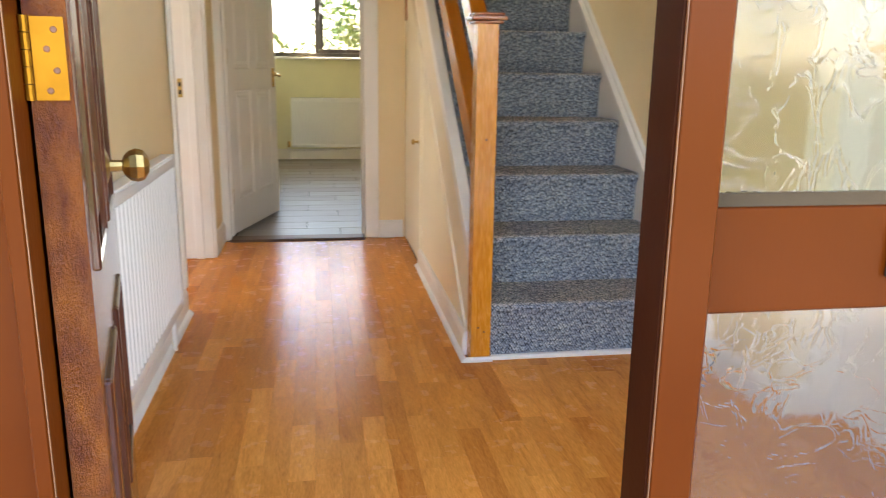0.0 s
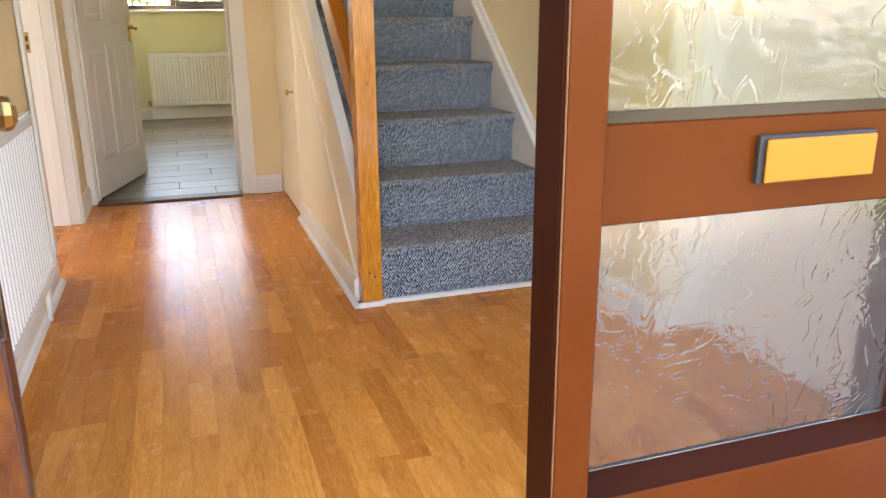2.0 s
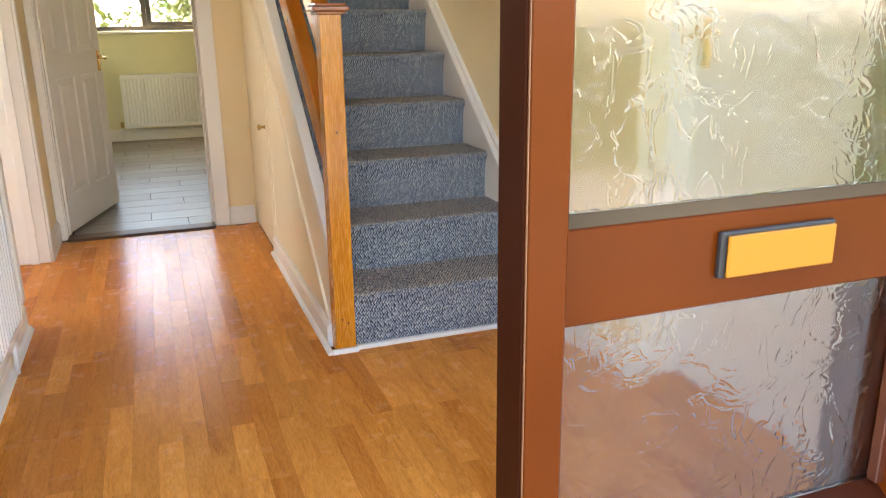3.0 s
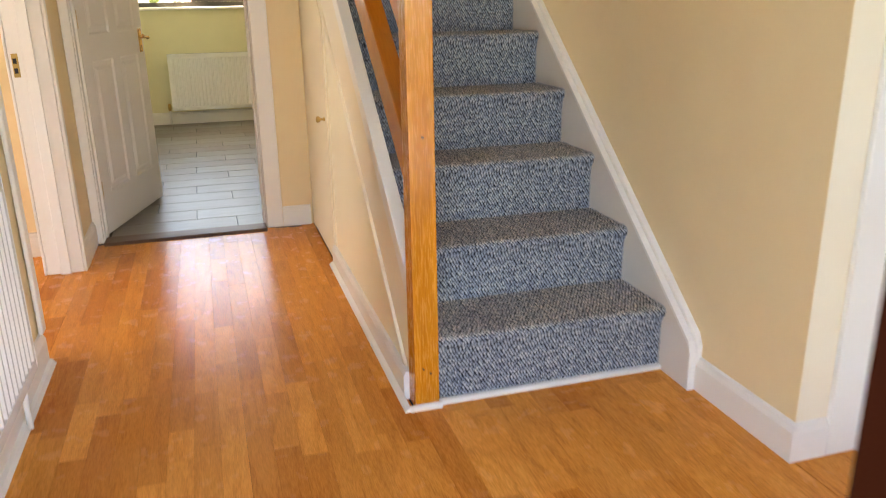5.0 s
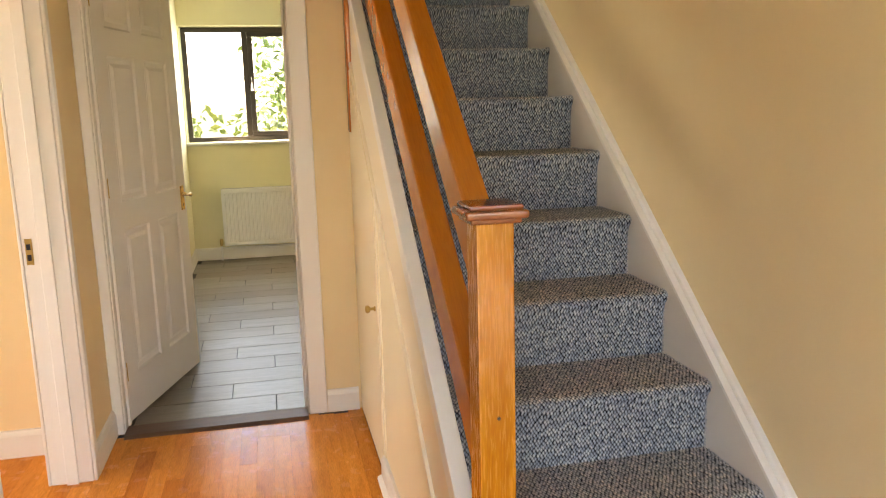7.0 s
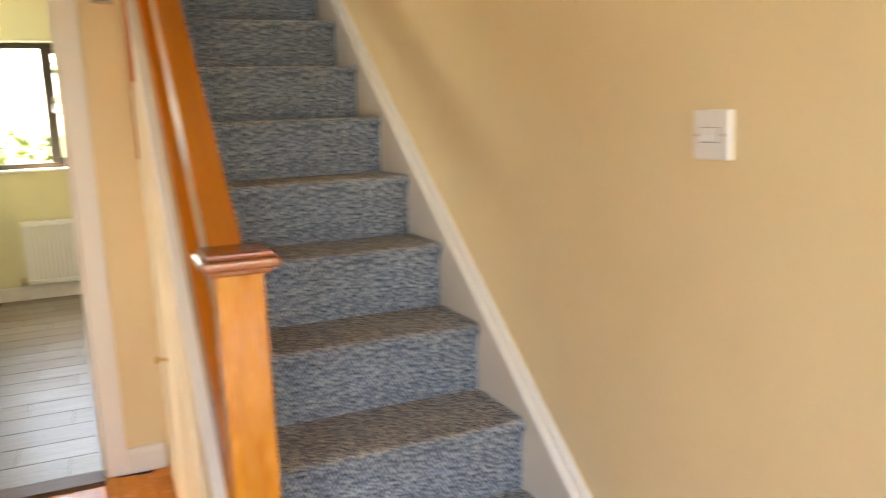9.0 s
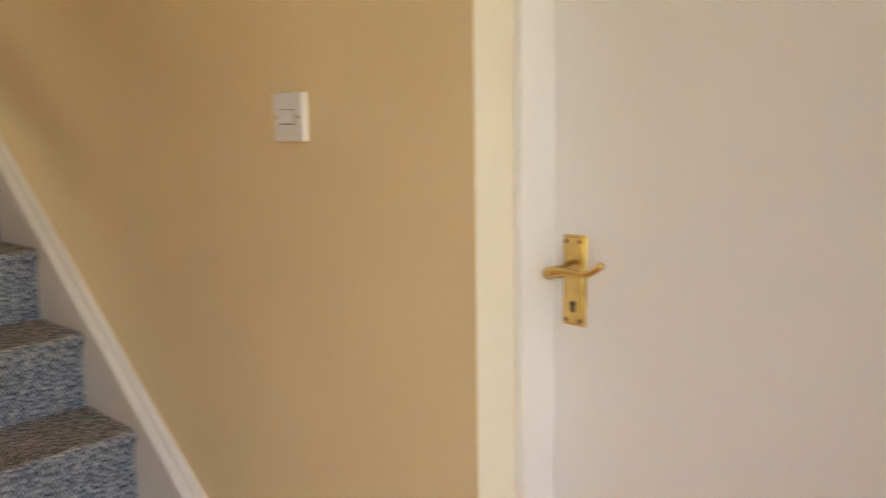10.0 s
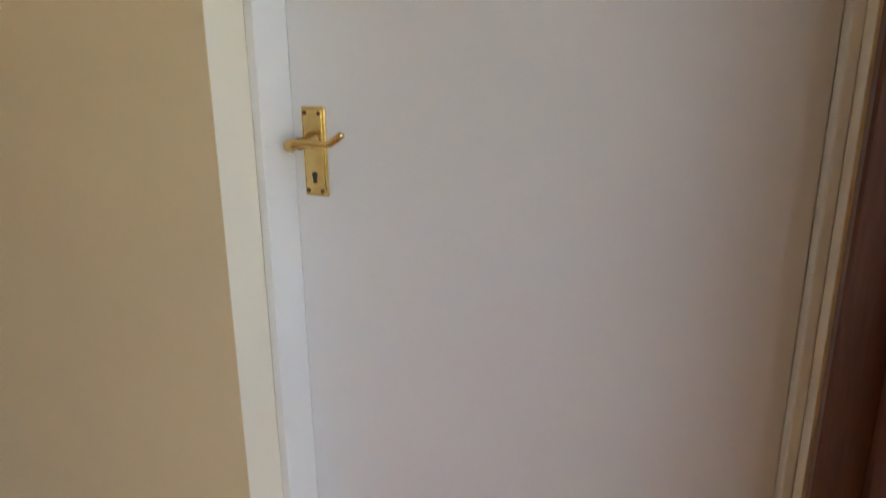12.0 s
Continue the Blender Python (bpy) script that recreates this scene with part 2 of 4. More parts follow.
M_GRASS = painted("lawn_green", (0.07, 0.11, 0.03), 0.95, 1.0, 60, 0.3)

# ---------------------------------------------------------------- building helpers


def box(bm, x0, x1, y0, y1, z0, z1, bevel=0.0, seg=1, m=None):
    r = bmesh.ops.create_cube(bm, size=1.0)
    vs = r["verts"]
    for v in vs:
        v.co = Vector(((x0 + x1) / 2 + v.co.x * (x1 - x0), (y0 + y1) / 2 + v.co.y * (y1 - y0), (z0 + z1) / 2 + v.co.z * (z1 - z0)))
    if bevel:
        es = {e for v in vs for e in v.link_edges}
        r2 = bmesh.ops.bevel(bm, geom=list(es), offset=bevel, segments=seg, profile=0.6, affect="EDGES")
        vs = list({v for f in r2["faces"] for v in f.verts} | {v for v in vs if v.is_valid})
    if m is not None:
        bmesh.ops.transform(bm, matrix=m, verts=vs)
    return vs


def prism(bm, pts, axis, a, b):
    """A closed outline extruded from a to b along one axis: 'x' takes (y, z), 'y' (x, z), 'z' (x, y)."""
    def at(p, d):
        return {"x": (d, p[0], p[1]), "y": (p[0], d, p[1]), "z": (p[0], p[1], d)}[axis]
    lo = [bm.verts.new(at(p, a)) for p in pts]
    hi = [bm.verts.new(at(p, b)) for p in pts]
    n = len(pts)
    bm.faces.new(lo)
    bm.faces.new(list(reversed(hi)))
    for i in range(n):
        bm.faces.new((lo[i], hi[i], hi[(i + 1) % n], lo[(i + 1) % n]))
    bmesh.ops.recalc_face_normals(bm, faces=bm.faces)


def lathe(bm, profile, m=None, n=20):
    """Turned shape: (radius, height) pairs round z."""
    rings = []
    for r, h in profile:
        ring = [bm.verts.new((max(r, 1e-4) * math.cos(2 * math.pi * i / n), max(r, 1e-4) * math.sin(2 * math.pi * i / n), h)) for i in range(n)]
        rings.append(ring)
    for a, b in zip(rings, rings[1:]):
        for i in range(n):
            bm.faces.new((a[i], a[(i + 1) % n], b[(i + 1) % n], b[i]))
    bm.faces.new(list(reversed(rings[0])))
    bm.faces.new(rings[-1])
    if m is not None:
        bmesh.ops.transform(bm, matrix=m, verts=[v for r in rings for v in r])


def tube(bm, pts, radii, n=10, flat=1.0):
    """A round bar swept along points, with a radius at each."""
    pts = [Vector(p) for p in pts]
    rings = []
    for i, p in enumerate(pts):
        d = (pts[min(i + 1, len(pts) - 1)] - pts[max(i - 1, 0)]).normalized()
        u = d.cross(Vector((0, 0, 1)))
        if u.length < 1e-3:
            u = Vector((1, 0, 0))
        u.normalize()
        w = u.cross(d)
        rings.append([bm.verts.new(p + radii[i] * (u * math.cos(2 * math.pi * k / n) + w * flat * math.sin(2 * math.pi * k / n))) for k in range(n)])
    for a, b in zip(rings, rings[1:]):
        for k in range(n):
            bm.faces.new((a[k], a[(k + 1) % n], b[(k + 1) % n], b[k]))
    bm.faces.new(list(reversed(rings[0])))
    bm.faces.new(rings[-1])


def mesh_of(name, bm, material, smooth=False):
    me = bpy.data.meshes.new(name)
    bmesh.ops.recalc_face_normals(bm, faces=bm.faces)
    bm.to_mesh(me)
    bm.free()
    me.materials.append(material)
    if smooth:
        for p in me.polygons:
            p.use_smooth = True
    return me


def part(name, bm, material, parent, label="", smooth=False):
    ob = new(name, mesh_of(name, bm, material, smooth))
    ob.parent = parent
    return tagged(ob, label)


def solid(name, bm, material, label="", category="", kind="", group="", smooth=False):
    return tagged(new(name, mesh_of(name, bm, material, smooth)), label, category, group, kind)


def thing(name, label, category, m=None, kind="", group=""):
    ob = new(name)
    if m is not None:
        ob.matrix_basis = m
    return tagged(ob, label, category, group, kind)


def boxes(name, material, parent, *bs, bevel=0.0, label=""):
    bm = bmesh.new()
    for b in bs:
        box(bm, *b, bevel=bevel)
    return part(name, bm, material, parent, label)


def wall(name, material, label, *bs):
    bm = bmesh.new()
    for b in bs:
        box(bm, *b)
    return solid(name, bm, material, label, "wall", "structure")


# ---------------------------------------------------------------- plan, in metres
WX = 0.805          # wall beside the stairs
LX = -1.03          # wall with the radiator
FY0, FY1 = -1.52, -1.42   # front frame, outside and inside
EY = 2.0           # end wall of the hall
KY = 5.85           # far kitchen wall
CH = 2.42           # ceiling
DY0, DY1 = -1.29, -0.505  # opening of the recessed closed door
DX = 0.975          # face of that door
RISE, GOING, NOSE0 = 0.19, 0.2415, 0.005
PITCH = RISE / GOING


def nose_z(y):
    return RISE + (y - NOSE0) * PITCH


# ---------------------------------------------------------------- walls, floors, ceilings
# wall beside the stairs, with the door opening
wall("wall_east", M_WALL, "smooth cream painted plaster wall beside the stairs",
     (WX, WX + 0.14, DY1, 6.0, -0.05, 5.0), (WX, WX + 0.14, DY0, DY1, 2.07, 5.0), (WX, WX + 0.14, -1.56, DY0, -0.05, 5.0))
wall("wall_west", M_WALL, "cream painted plaster wall behind the radiator",
     (LX - 0.12, LX, -1.56, 0.655, -0.05, CH), (LX - 0.12, LX, 0.655, 1.60, 2.05, CH), (LX - 0.12, LX, 1.60, EY, -0.05, CH))
wall("wall_end", M_WALL, "cream painted end wall round the kitchen doorway",
     (-0.215, 0.0, EY, EY + 0.11, -0.05, 5.0), (-1.005, -0.215, EY, EY + 0.11, 2.04, 5.0), (-1.15, -1.005, EY, EY + 0.11, -0.05, 5.0))
wall("wall_stair_upper", M_WALL, "cream painted wall along the upper flight", (-0.06, 0.0, EY + 0.11, 3.3, -0.05, 5.0), (-0.06, WX, 3.3, 3.36, -0.05, 2.36), (-0.06, 0.0, 3.3, 4.6, 2.47, 5.0))
wall("wall_landing", M_WALL, "cream painted wall at the head of the stairs", (-1.2, WX, 4.6, 4.7, 2.47, 5.0))
wall("wall_upper_west", M_WALL, "cream painted wall of the upper landing", (-1.2, -1.15, -1.6, 4.6, CH + 0.22, 5.0))
wall("wall_upper_front", M_WALL, "cream painted wall above the hall", (-1.2, -0.8, -1.6, -1.5, CH + 0.22, 5.0), (0.6, WX, -1.6, -1.5, CH + 0.22, 5.0), (-0.8, 0.6, -1.6, -1.5, CH + 0.22, 3.2), (-0.8, 0.6, -1.6, -1.5, 4.5, 5.0))
wall("wall_front", M_RENDER, "cream rendered front wall of the house",
     (-1.10, -0.875, -1.56, -1.40, -0.3, 2.2), (0.745, WX, -1.56, -1.40, -0.3, 2.2), (-1.10, WX, -1.56, -1.40, 2.12, 2.64),
     (WX + 0.14, 4.0, -1.56, -1.40, -0.3, 5.0), (-4.6, -1.10, -1.56, -1.40, -0.3, 5.0), (-1.10, -0.8, -1.66, -1.60, 2.64, 5.0), (0.6, WX, -1.66, -1.60, 2.64, 5.0), (-0.8, 0.6, -1.66, -1.60, 2.64, 3.2), (-0.8, 0.6, -1.66, -1.60, 4.5, 5.0))
wall("wall_front_room_far", M_WALL, "sunny cream wall of the front room", (-4.5, LX - 0.121, 1.88, 1.98, -0.05, CH))
wall("wall_front_room_west", M_WALL, "cream wall of the front room", (-4.6, -4.5, -1.40, -0.3, -0.05, CH), (-4.6, -4.5, 1.5, 1.98, -0.05, CH), (-4.6, -4.5, -0.3, 1.5, -0.05, 0.9), (-4.6, -4.5, -0.3, 1.5, 2.1, CH))
wall("wall_kitchen_far", M_KWALL, "pale green-cream kitchen wall with a window",
     (-1.2, -1.012, KY, KY + 0.22, -0.05, CH), (0.125, 3.0, KY, KY + 0.22, -0.05, CH), (-1.012, 0.125, KY, KY + 0.22, -0.05, 1.045), (-1.012, 0.125, KY, KY + 0.22, 2.03, CH))
wall("wall_kitchen_west", M_KWALL, "pale kitchen side wall behind the door", (-1.16, -1.02, EY + 0.111, KY, -0.05, CH))
wall("wall_kitchen_east", M_KWALL, "pale kitchen side wall", (2.9, 3.0, EY + 0.12, KY, -0.05, CH))
wall("wall_side_room", M_WALL, "plain wall behind the closed door", (WX + 0.14, 3.0, 6.0, 6.1, -0.05, 5.0), (WX + 1.2, WX + 1.3, -1.4, 2.0, -0.05, CH))

bm = bmesh.new()
box(bm, LX - 0.12, -0.02, -1.40, EY, CH, CH + 0.2)
box(bm, -0.02, WX, -1.40, 0.35, CH, CH + 0.2)
solid("ceiling", bm, M_CEIL, "plain white hall ceiling", "ceiling", "structure")
bm = bmesh.new()
box(bm, -4.5, LX - 0.125, -1.40, 1.88, CH, CH + 0.1)
solid("ceiling_front_room", bm, M_CEIL, "plain white front room ceiling", "ceiling", "structure")
bm = bmesh.new()
box(bm, -1.16, -0.06, EY + 0.12, 3.36, CH - 0.06, CH - 0.02)
box(bm, -1.16, 2.95, 3.36, KY, CH - 0.06, CH - 0.02)
solid("ceiling_kitchen", bm, M_CEIL, "plain white kitchen ceiling", "ceiling", "structure")
bm = bmesh.new()
box(bm, -1.2, WX, -1.5, 4.6, 4.85, 4.95)
solid("ceiling_upper", bm, M_CEIL, "plain white landing ceiling", "ceiling", "structure")

# sub-floors carry the strips and tiles
bm = bmesh.new()
box(bm, LX - 0.02, WX, -1.42, EY - 0.001, -0.05, -0.0066)
box(bm, WX, DX + 0.04, DY0, DY1, -0.05, -0.0066)
floor_hall = solid("floor", bm, M_BLACK, "honey-coloured strip laminate floor of the hall", "floor", "structure")
bm = bmesh.new()
box(bm, -4.5, LX - 0.02, -1.40, 1.88, -0.05, -0.0066)
floor_room = solid("floor_front_room", bm, M_SILL, "honey-coloured strip laminate in the front room", "floor", "structure")
bm = bmesh.new()
box(bm, -1.02, 2.9, 2.07, KY, -0.05, -0.004)
floor_kitchen = solid("floor_kitchen", bm, M_GROUT, "grey-brown wood-look tiled kitchen floor", "floor", "structure")
bm = bmesh.new()
box(bm, DX + 0.045, WX + 1.2, -1.40, 2.0, -0.05, 0.0)
solid("floor_side_room", bm, M_SILL, "plain floor behind the closed door", "floor", "structure")

bm = bmesh.new()
bmesh.ops.create_grid(bm, x_segments=2, y_segments=2, size=600)
for v in bm.verts:
    v.co.z = -0.17
solid("ground", bm, M_GRASS, "green lawn round the house", "ground", "structure")
bm = bmesh.new()
box(bm, -3.0, 3.0, -6.0, -1.56, -0.165, -0.10, 0.01)
solid("pavement", bm, M_CONC, "grey concrete path before the front door", "path", "structure")
bm = bmesh.new()
box(bm, -0.875, 0.745, -1.56, -1.42, -0.1, -0.004, 0.006)
solid("door_sill", bm, M_SILL, "worn brown timber front door sill", "sill", "structure")

# ---------------------------------------------------------------- skirting boards


def skirting_profile(h=0.1, d=0.016):
    return [(0, 0), (d, 0), (d, h - 0.022), (d - 0.005, h - 0.012), (d - 0.008, h - 0.003), (0, h)]


def skirting(name, axis, a, b, base, sign, h=0.1, d=0.016, mat=None):
    bm = bmesh.new()
    prism(bm, [(base + sign * p, q) for p, q in skirting_profile(h, d)], axis, a, b)
    return solid(name, bm, mat or M_WHITE, "white gloss painted skirting board", "skirting", "structure")


skirting("baseboard", "y", DY1 - 0.016, -0.125, WX, -1)
skirting("baseboard", "x", WX + 0.0005, WX + 0.088, DY1, -1, 0.1, 0.0155)
skirting("baseboard", "y", -1.40, 0.655, LX, 1, 0.11)
skirting("baseboard", "y", 1.62, EY - 0.002, LX, 1, 0.11)
skirting("baseboard", "x", -0.150, -0.012, EY, -1, 0.1)
skirting("baseboard", "x", -4.4, LX - 0.13, 1.88, -1, 0.11)
skirting("baseboard", "x", -1.02, 2.9, KY, -1, 0.11)
skirting("baseboard", "y", EY + 0.12, KY - 0.02, -1.02, 1, 0.11)
# thin quadrant strip at the foot of the skirting
bm = bmesh.new()
prism(bm, [(LX + 0.016, 0), (LX + 0.034, 0), (LX + 0.026, 0.012), (LX + 0.016, 0.018)], "y", -1.40, 0.655)
solid("trim", bm, M_WHITE, "white quadrant strip along the skirting", "trim", "structure")

# ---------------------------------------------------------------- staircase
stairs = thing("staircase", "straight staircase with blue-grey loop carpet and white strings", "stairs")


def step_mesh(x0=0.04):
    """One carpeted step: riser, rounded nosing and tread, with its front foot at the origin."""
    bm = bmesh.new()
    pts = [(0.022, 0.0), (0.021, RISE - 0.08), (0.016, RISE - 0.05)]
    for i in range(7):
        a = math.pi * (1.35 - i * 0.85 / 6)
        pts.append((0.017 + 0.017 * math.cos(a), RISE - 0.0175 + 0.0175 * math.sin(a)))
    pts += [(0.06, RISE + 0.001), (GOING + 0.03, RISE), (GOING + 0.03, RISE - 0.03), (0.06, 0.0)]
    prism(bm, pts, "x", x0, 0.7672)
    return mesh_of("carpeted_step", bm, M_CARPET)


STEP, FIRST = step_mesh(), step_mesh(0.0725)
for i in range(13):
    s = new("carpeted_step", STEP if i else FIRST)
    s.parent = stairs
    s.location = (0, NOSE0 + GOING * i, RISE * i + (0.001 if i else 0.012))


def frayed_edge_mesh():
    """Cut ends of the pile down the side of one step."""
    rng_ = random.Random(21)
    bm = bmesh.new()
    for k in range(46):
        f = k / 45
        if f < 0.45:
            py, pz = 0.019, f / 0.45 * (RISE - 0.03)
        elif f < 0.55:
            a = math.pi * (1.0 - (f - 0.45) * 5)
            py, pz = 0.017 + 0.017 * math.cos(a), RISE - 0.0165 + 0.0175 * math.sin(a)
        else:
            py, pz = 0.017 + (f - 0.55) / 0.45 * (GOING - 0.02), RISE + 0.001
        d = rng_.uniform(0.0008, 0.0026)
        e = rng_.uniform(0.0, 0.002)
        box(bm, 0.7655, 0.7680 + e * 0.2, py - d - e, py + d, pz - d, pz + d * 1.2)
    return mesh_of("frayed_edge", bm, M_FRAY)


FRAY = frayed_edge_mesh()
for i in range(13):
    s = new("frayed_edge", FRAY)
    s.parent = stairs
    s.location = (0, NOSE0 + GOING * i, RISE * i + (0.001 if i else 0.012))
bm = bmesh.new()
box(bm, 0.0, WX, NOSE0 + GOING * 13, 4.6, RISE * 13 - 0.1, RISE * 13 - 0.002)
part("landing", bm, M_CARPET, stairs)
# white strip under the first riser
boxes("foot_strip", M_WHITE, stairs, (0.076, 0.772, 0.008, 0.028, 0.0, 0.016), bevel=0.003)

boxes("newel_foot_strip", M_WHITE, stairs, (-0.014, 0.079, -0.006, 0.0075, 0.0, 0.018), bevel=0.003)

# wall string: board and a rounded moulding between it and the wall
TOPW = 0.05
y_end = NOSE0 + GOING * 12.6
bm = bmesh.new()
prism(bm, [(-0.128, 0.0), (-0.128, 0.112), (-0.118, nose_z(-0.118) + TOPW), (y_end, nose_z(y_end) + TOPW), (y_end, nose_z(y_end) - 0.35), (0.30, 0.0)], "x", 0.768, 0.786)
part("wall_string", bm, M_STRING, stairs, "white string board with its shade in the colour")
bm = bmesh.new()
prism(bm, [(-0.129, 0.112), (-0.1185, nose_z(-0.1185) + TOPW + 0.003), (y_end, nose_z(y_end) + TOPW + 0.003), (y_end, nose_z(y_end) + TOPW - 0.009), (-0.115, nose_z(-0.115) + TOPW - 0.009), (-0.124, 0.106), (-0.124, 0.0), (-0.1295, 0.0)], "x", 0.7665, 0.7865)
part("string_edge", bm, M_WHITE, stairs, "white gloss string edge")
bm = bmesh.new()
s0 = -0.131
prism(bm, [(s0, 0.0), (s0, nose_z(s0) + 0.052), (s0 + 0.018, nose_z(s0 + 0.018) + 0.072), (y_end, nose_z(y_end) + 0.072), (y_end, nose_z(y_end) + 0.02), (s0 + 0.03, nose_z(s0 + 0.03) + 0.02), (s0 + 0.03, 0.0)], "x", 0.787, WX + 0.001)
bmesh.ops.bevel(bm, geom=[e for e in bm.edges if abs(e.verts[0].co.x - 0.787) < 1e-4 and abs(e.verts[1].co.x - 0.787) < 1e-4], offset=0.006, segments=3, profile=0.5, affect="EDGES")
part("wall_string_moulding", bm, M_WHITE, stairs, "white rounded wall moulding")

# outer string: board with white capping and a moulded lower edge
y1 = EY - 0.003
bm = bmesh.new()
prism(bm, [(0.06, nose_z(0.06) - 0.20), (0.06, nose_z(0.06) + 0.07), (y1, nose_z(y1) + 0.07), (y1, nose_z(y1) - 0.20)], "x", 0.010, 0.042)
part("outer_string", bm, M_CREAMWHITE, stairs, "cream painted outer string")
bm = bmesh.new()
prism(bm, [(0.078, nose_z(0.078) + 0.055), (0.078, nose_z(0.078) + 0.125), (y1, nose_z(y1) + 0.125), (y1, nose_z(y1) + 0.055)], "x", 0.0045, 0.046)
bmesh.ops.bevel(bm, geom=[e for e in bm.edges if abs(e.verts[0].co.y - e.verts[1].co.y) > 1], offset=0.004, segments=2, profile=0.5, affect="EDGES")
part("outer_string_capping", bm, M_WHITE, stairs, "white gloss string capping")
bm = bmesh.new()
prism(bm, [(0.09, nose_z(0.09) - 0.215), (0.09, nose_z(0.09) - 0.19), (y1, nose_z(y1) - 0.19), (y1, nose_z(y1) - 0.215)], "x", 0.0, 0.02)
bmesh.ops.bevel(bm, geom=[e for e in bm.edges if abs(e.verts[0].co.y - e.verts[1].co.y) > 1], offset=0.005, segments=2, profile=0.5, affect="EDGES")
part("string_moulding", bm, M_CREAMWHITE, stairs)

# panelling and cupboard under the stairs
spandrel = thing("stair_panelling", "cream painted panelling under the stairs with a white-edged skirting", "panelling")
bm = bmesh.new()
prism(bm, [(0.075, 0.0), (1.30, 0.0), (1.30, nose_z(1.30) - 0.2), (0.075, nose_z(0.075) - 0.2)], "x", 0.006, 0.03)
part("panel", bm, M_PANEL, spandrel)
bm = bmesh.new()
prism(bm, [(-q, r) for q, r in [(0.012, 0.0), (0.012, 0.07), (0.004, 0.085), (-0.008, 0.085), (-0.008, 0.0)]], "y", 0.075, 1.318)
part("skirting", bm, M_WHITE, spandrel)
bm = bmesh.new()
prism(bm, [(-0.012, 0), (-0.028, 0), (-0.024, 0.008), (-0.012, 0.014)], "y", 0.0, 1.318)
part("quadrant_strip", bm, M_WHITE, spandrel)
boxes("stile", M_PANEL, spandrel, (0.001, 0.02, 1.285, 1.318, 0.086, 0.99), bevel=0.002)
boxes("corner_post", M_PANEL, spandrel, (0.0, 0.03, 1.925, EY - 0.001, 0.0, 1.48), bevel=0.002)

cupboard = thing("cupboard_door", "cream flush understairs cupboard door with a small brass knob", "cupboard door")
bm = bmesh.new()
prism(bm, [(1.322, 0.012), (1.922, 0.012), (1.922, nose_z(1.922) - 0.22), (1.322, nose_z(1.322) - 0.22)], "x", -0.002, 0.018)
part("leaf", bm, M_PANEL, cupboard)
bm = bmesh.new()
lathe(bm, [(0.009, 0), (0.009, 0.004), (0.005, 0.007), (0.005, 0.018), (0.012, 0.022), (0.0145, 0.029), (0.011, 0.035), (0.001, 0.037)], pose(-0.002, 1.372, 0.612, 0, -90, 0), 14)
part("knob", bm, M_AGED, cupboard, "small aged brass knob", True)
boxes("dark_back", M_BLACK, cupboard, (0.02, 0.024, 1.30, 1.93, 0.0, 1.2))

# ---------------------------------------------------------------- balustrade
bal = thing("balustrade", "varnished orange timber balustrade with a square newel", "balustrade")
bm = bmesh.new()
box(bm, 0.004, 0.072, 0.008, 0.078, 0.0, 1.107, 0.003, 2)
part("newel_post", bm, M_PINE, bal, "square varnished pine newel post")
bm = bmesh.new()
box(bm, -0.007, 0.083, -0.003, 0.089, 1.106, 1.115, 0.003, 2)
box(bm, -0.018, 0.094, -0.014, 0.100, 1.115, 1.130, 0.006, 3)
box(bm, -0.010, 0.086, -0.006, 0.092, 1.130, 1.139, 0.004, 2)
part("newel_cap", bm, M_CAP, bal, "dark red moulded newel cap")
for px, pz in ((0.028, 0.12), (0.048, 0.105), (0.04, 0.75)):
    bm = bmesh.new()
    lathe(bm, [(0.0035, 0), (0.0035, 0.0012), (0.001, 0.0014)], pose(px, 0.0082, pz, 90, 0, 0), 8)
    part("nail_hole", bm, M_BLACK, bal)


def sloped_rail(name, z_top, depth, label):
    bm = bmesh.new()
    ya, yb = 0.079, 1.90
    prism(bm, [(ya, z_top - depth), (ya, z_top), (yb, z_top + (yb - ya) * PITCH), (yb, z_top - depth + (yb - ya) * PITCH)], "x", 0.010, 0.064)
    bmesh.ops.bevel(bm, geom=[e for e in bm.edges if abs(e.verts[0].co.y - e.verts[1].co.y) > 1], offset=0.006, segments=2, profile=0.5, affect="EDGES")
    part(name, bm, M_RAIL, bal, label)


sloped_rail("handrail", 1.097, 0.115, "reddish varnished handrail board")
sloped_rail("lower_rail", 0.735, 0.125, "reddish varnished lower rail board")
bm = bmesh.new()
box(bm, -0.008, 0.064, 1.895, 1.965, 1.21, 3.4, 0.012, 3)
part("upper_newel", bm, M_RAIL, bal, "hanging upper newel with a rounded foot")

bm = bmesh.new()
box(bm, -0.105, -0.035, EY - 0.03, EY, 1.765, 1.86, 0.006, 2)
thermostat = thing("room_thermostat", "small beige wall thermostat on the end wall", "thermostat")
part("case", bm, painted("beige_plastic", (0.5, 0.43, 0.32), 0.4), thermostat)
bm = bmesh.new()
lathe(bm, [(0.022, 0), (0.022, 0.008), (0.018, 0.011)], pose(-0.07, EY - 0.03, 1.82, 90, 0, 0), 20)
part("dial", bm, M_PLASTIC, thermostat)

# ---------------------------------------------------------------- doorways


def casing(name, label, pieces, mat=None):
    th = thing(name, label, "door frame", kind="structure")
    for nm, b, bev in pieces:
        boxes(nm, mat or M_WHITE, th, b, bevel=bev)
    return th


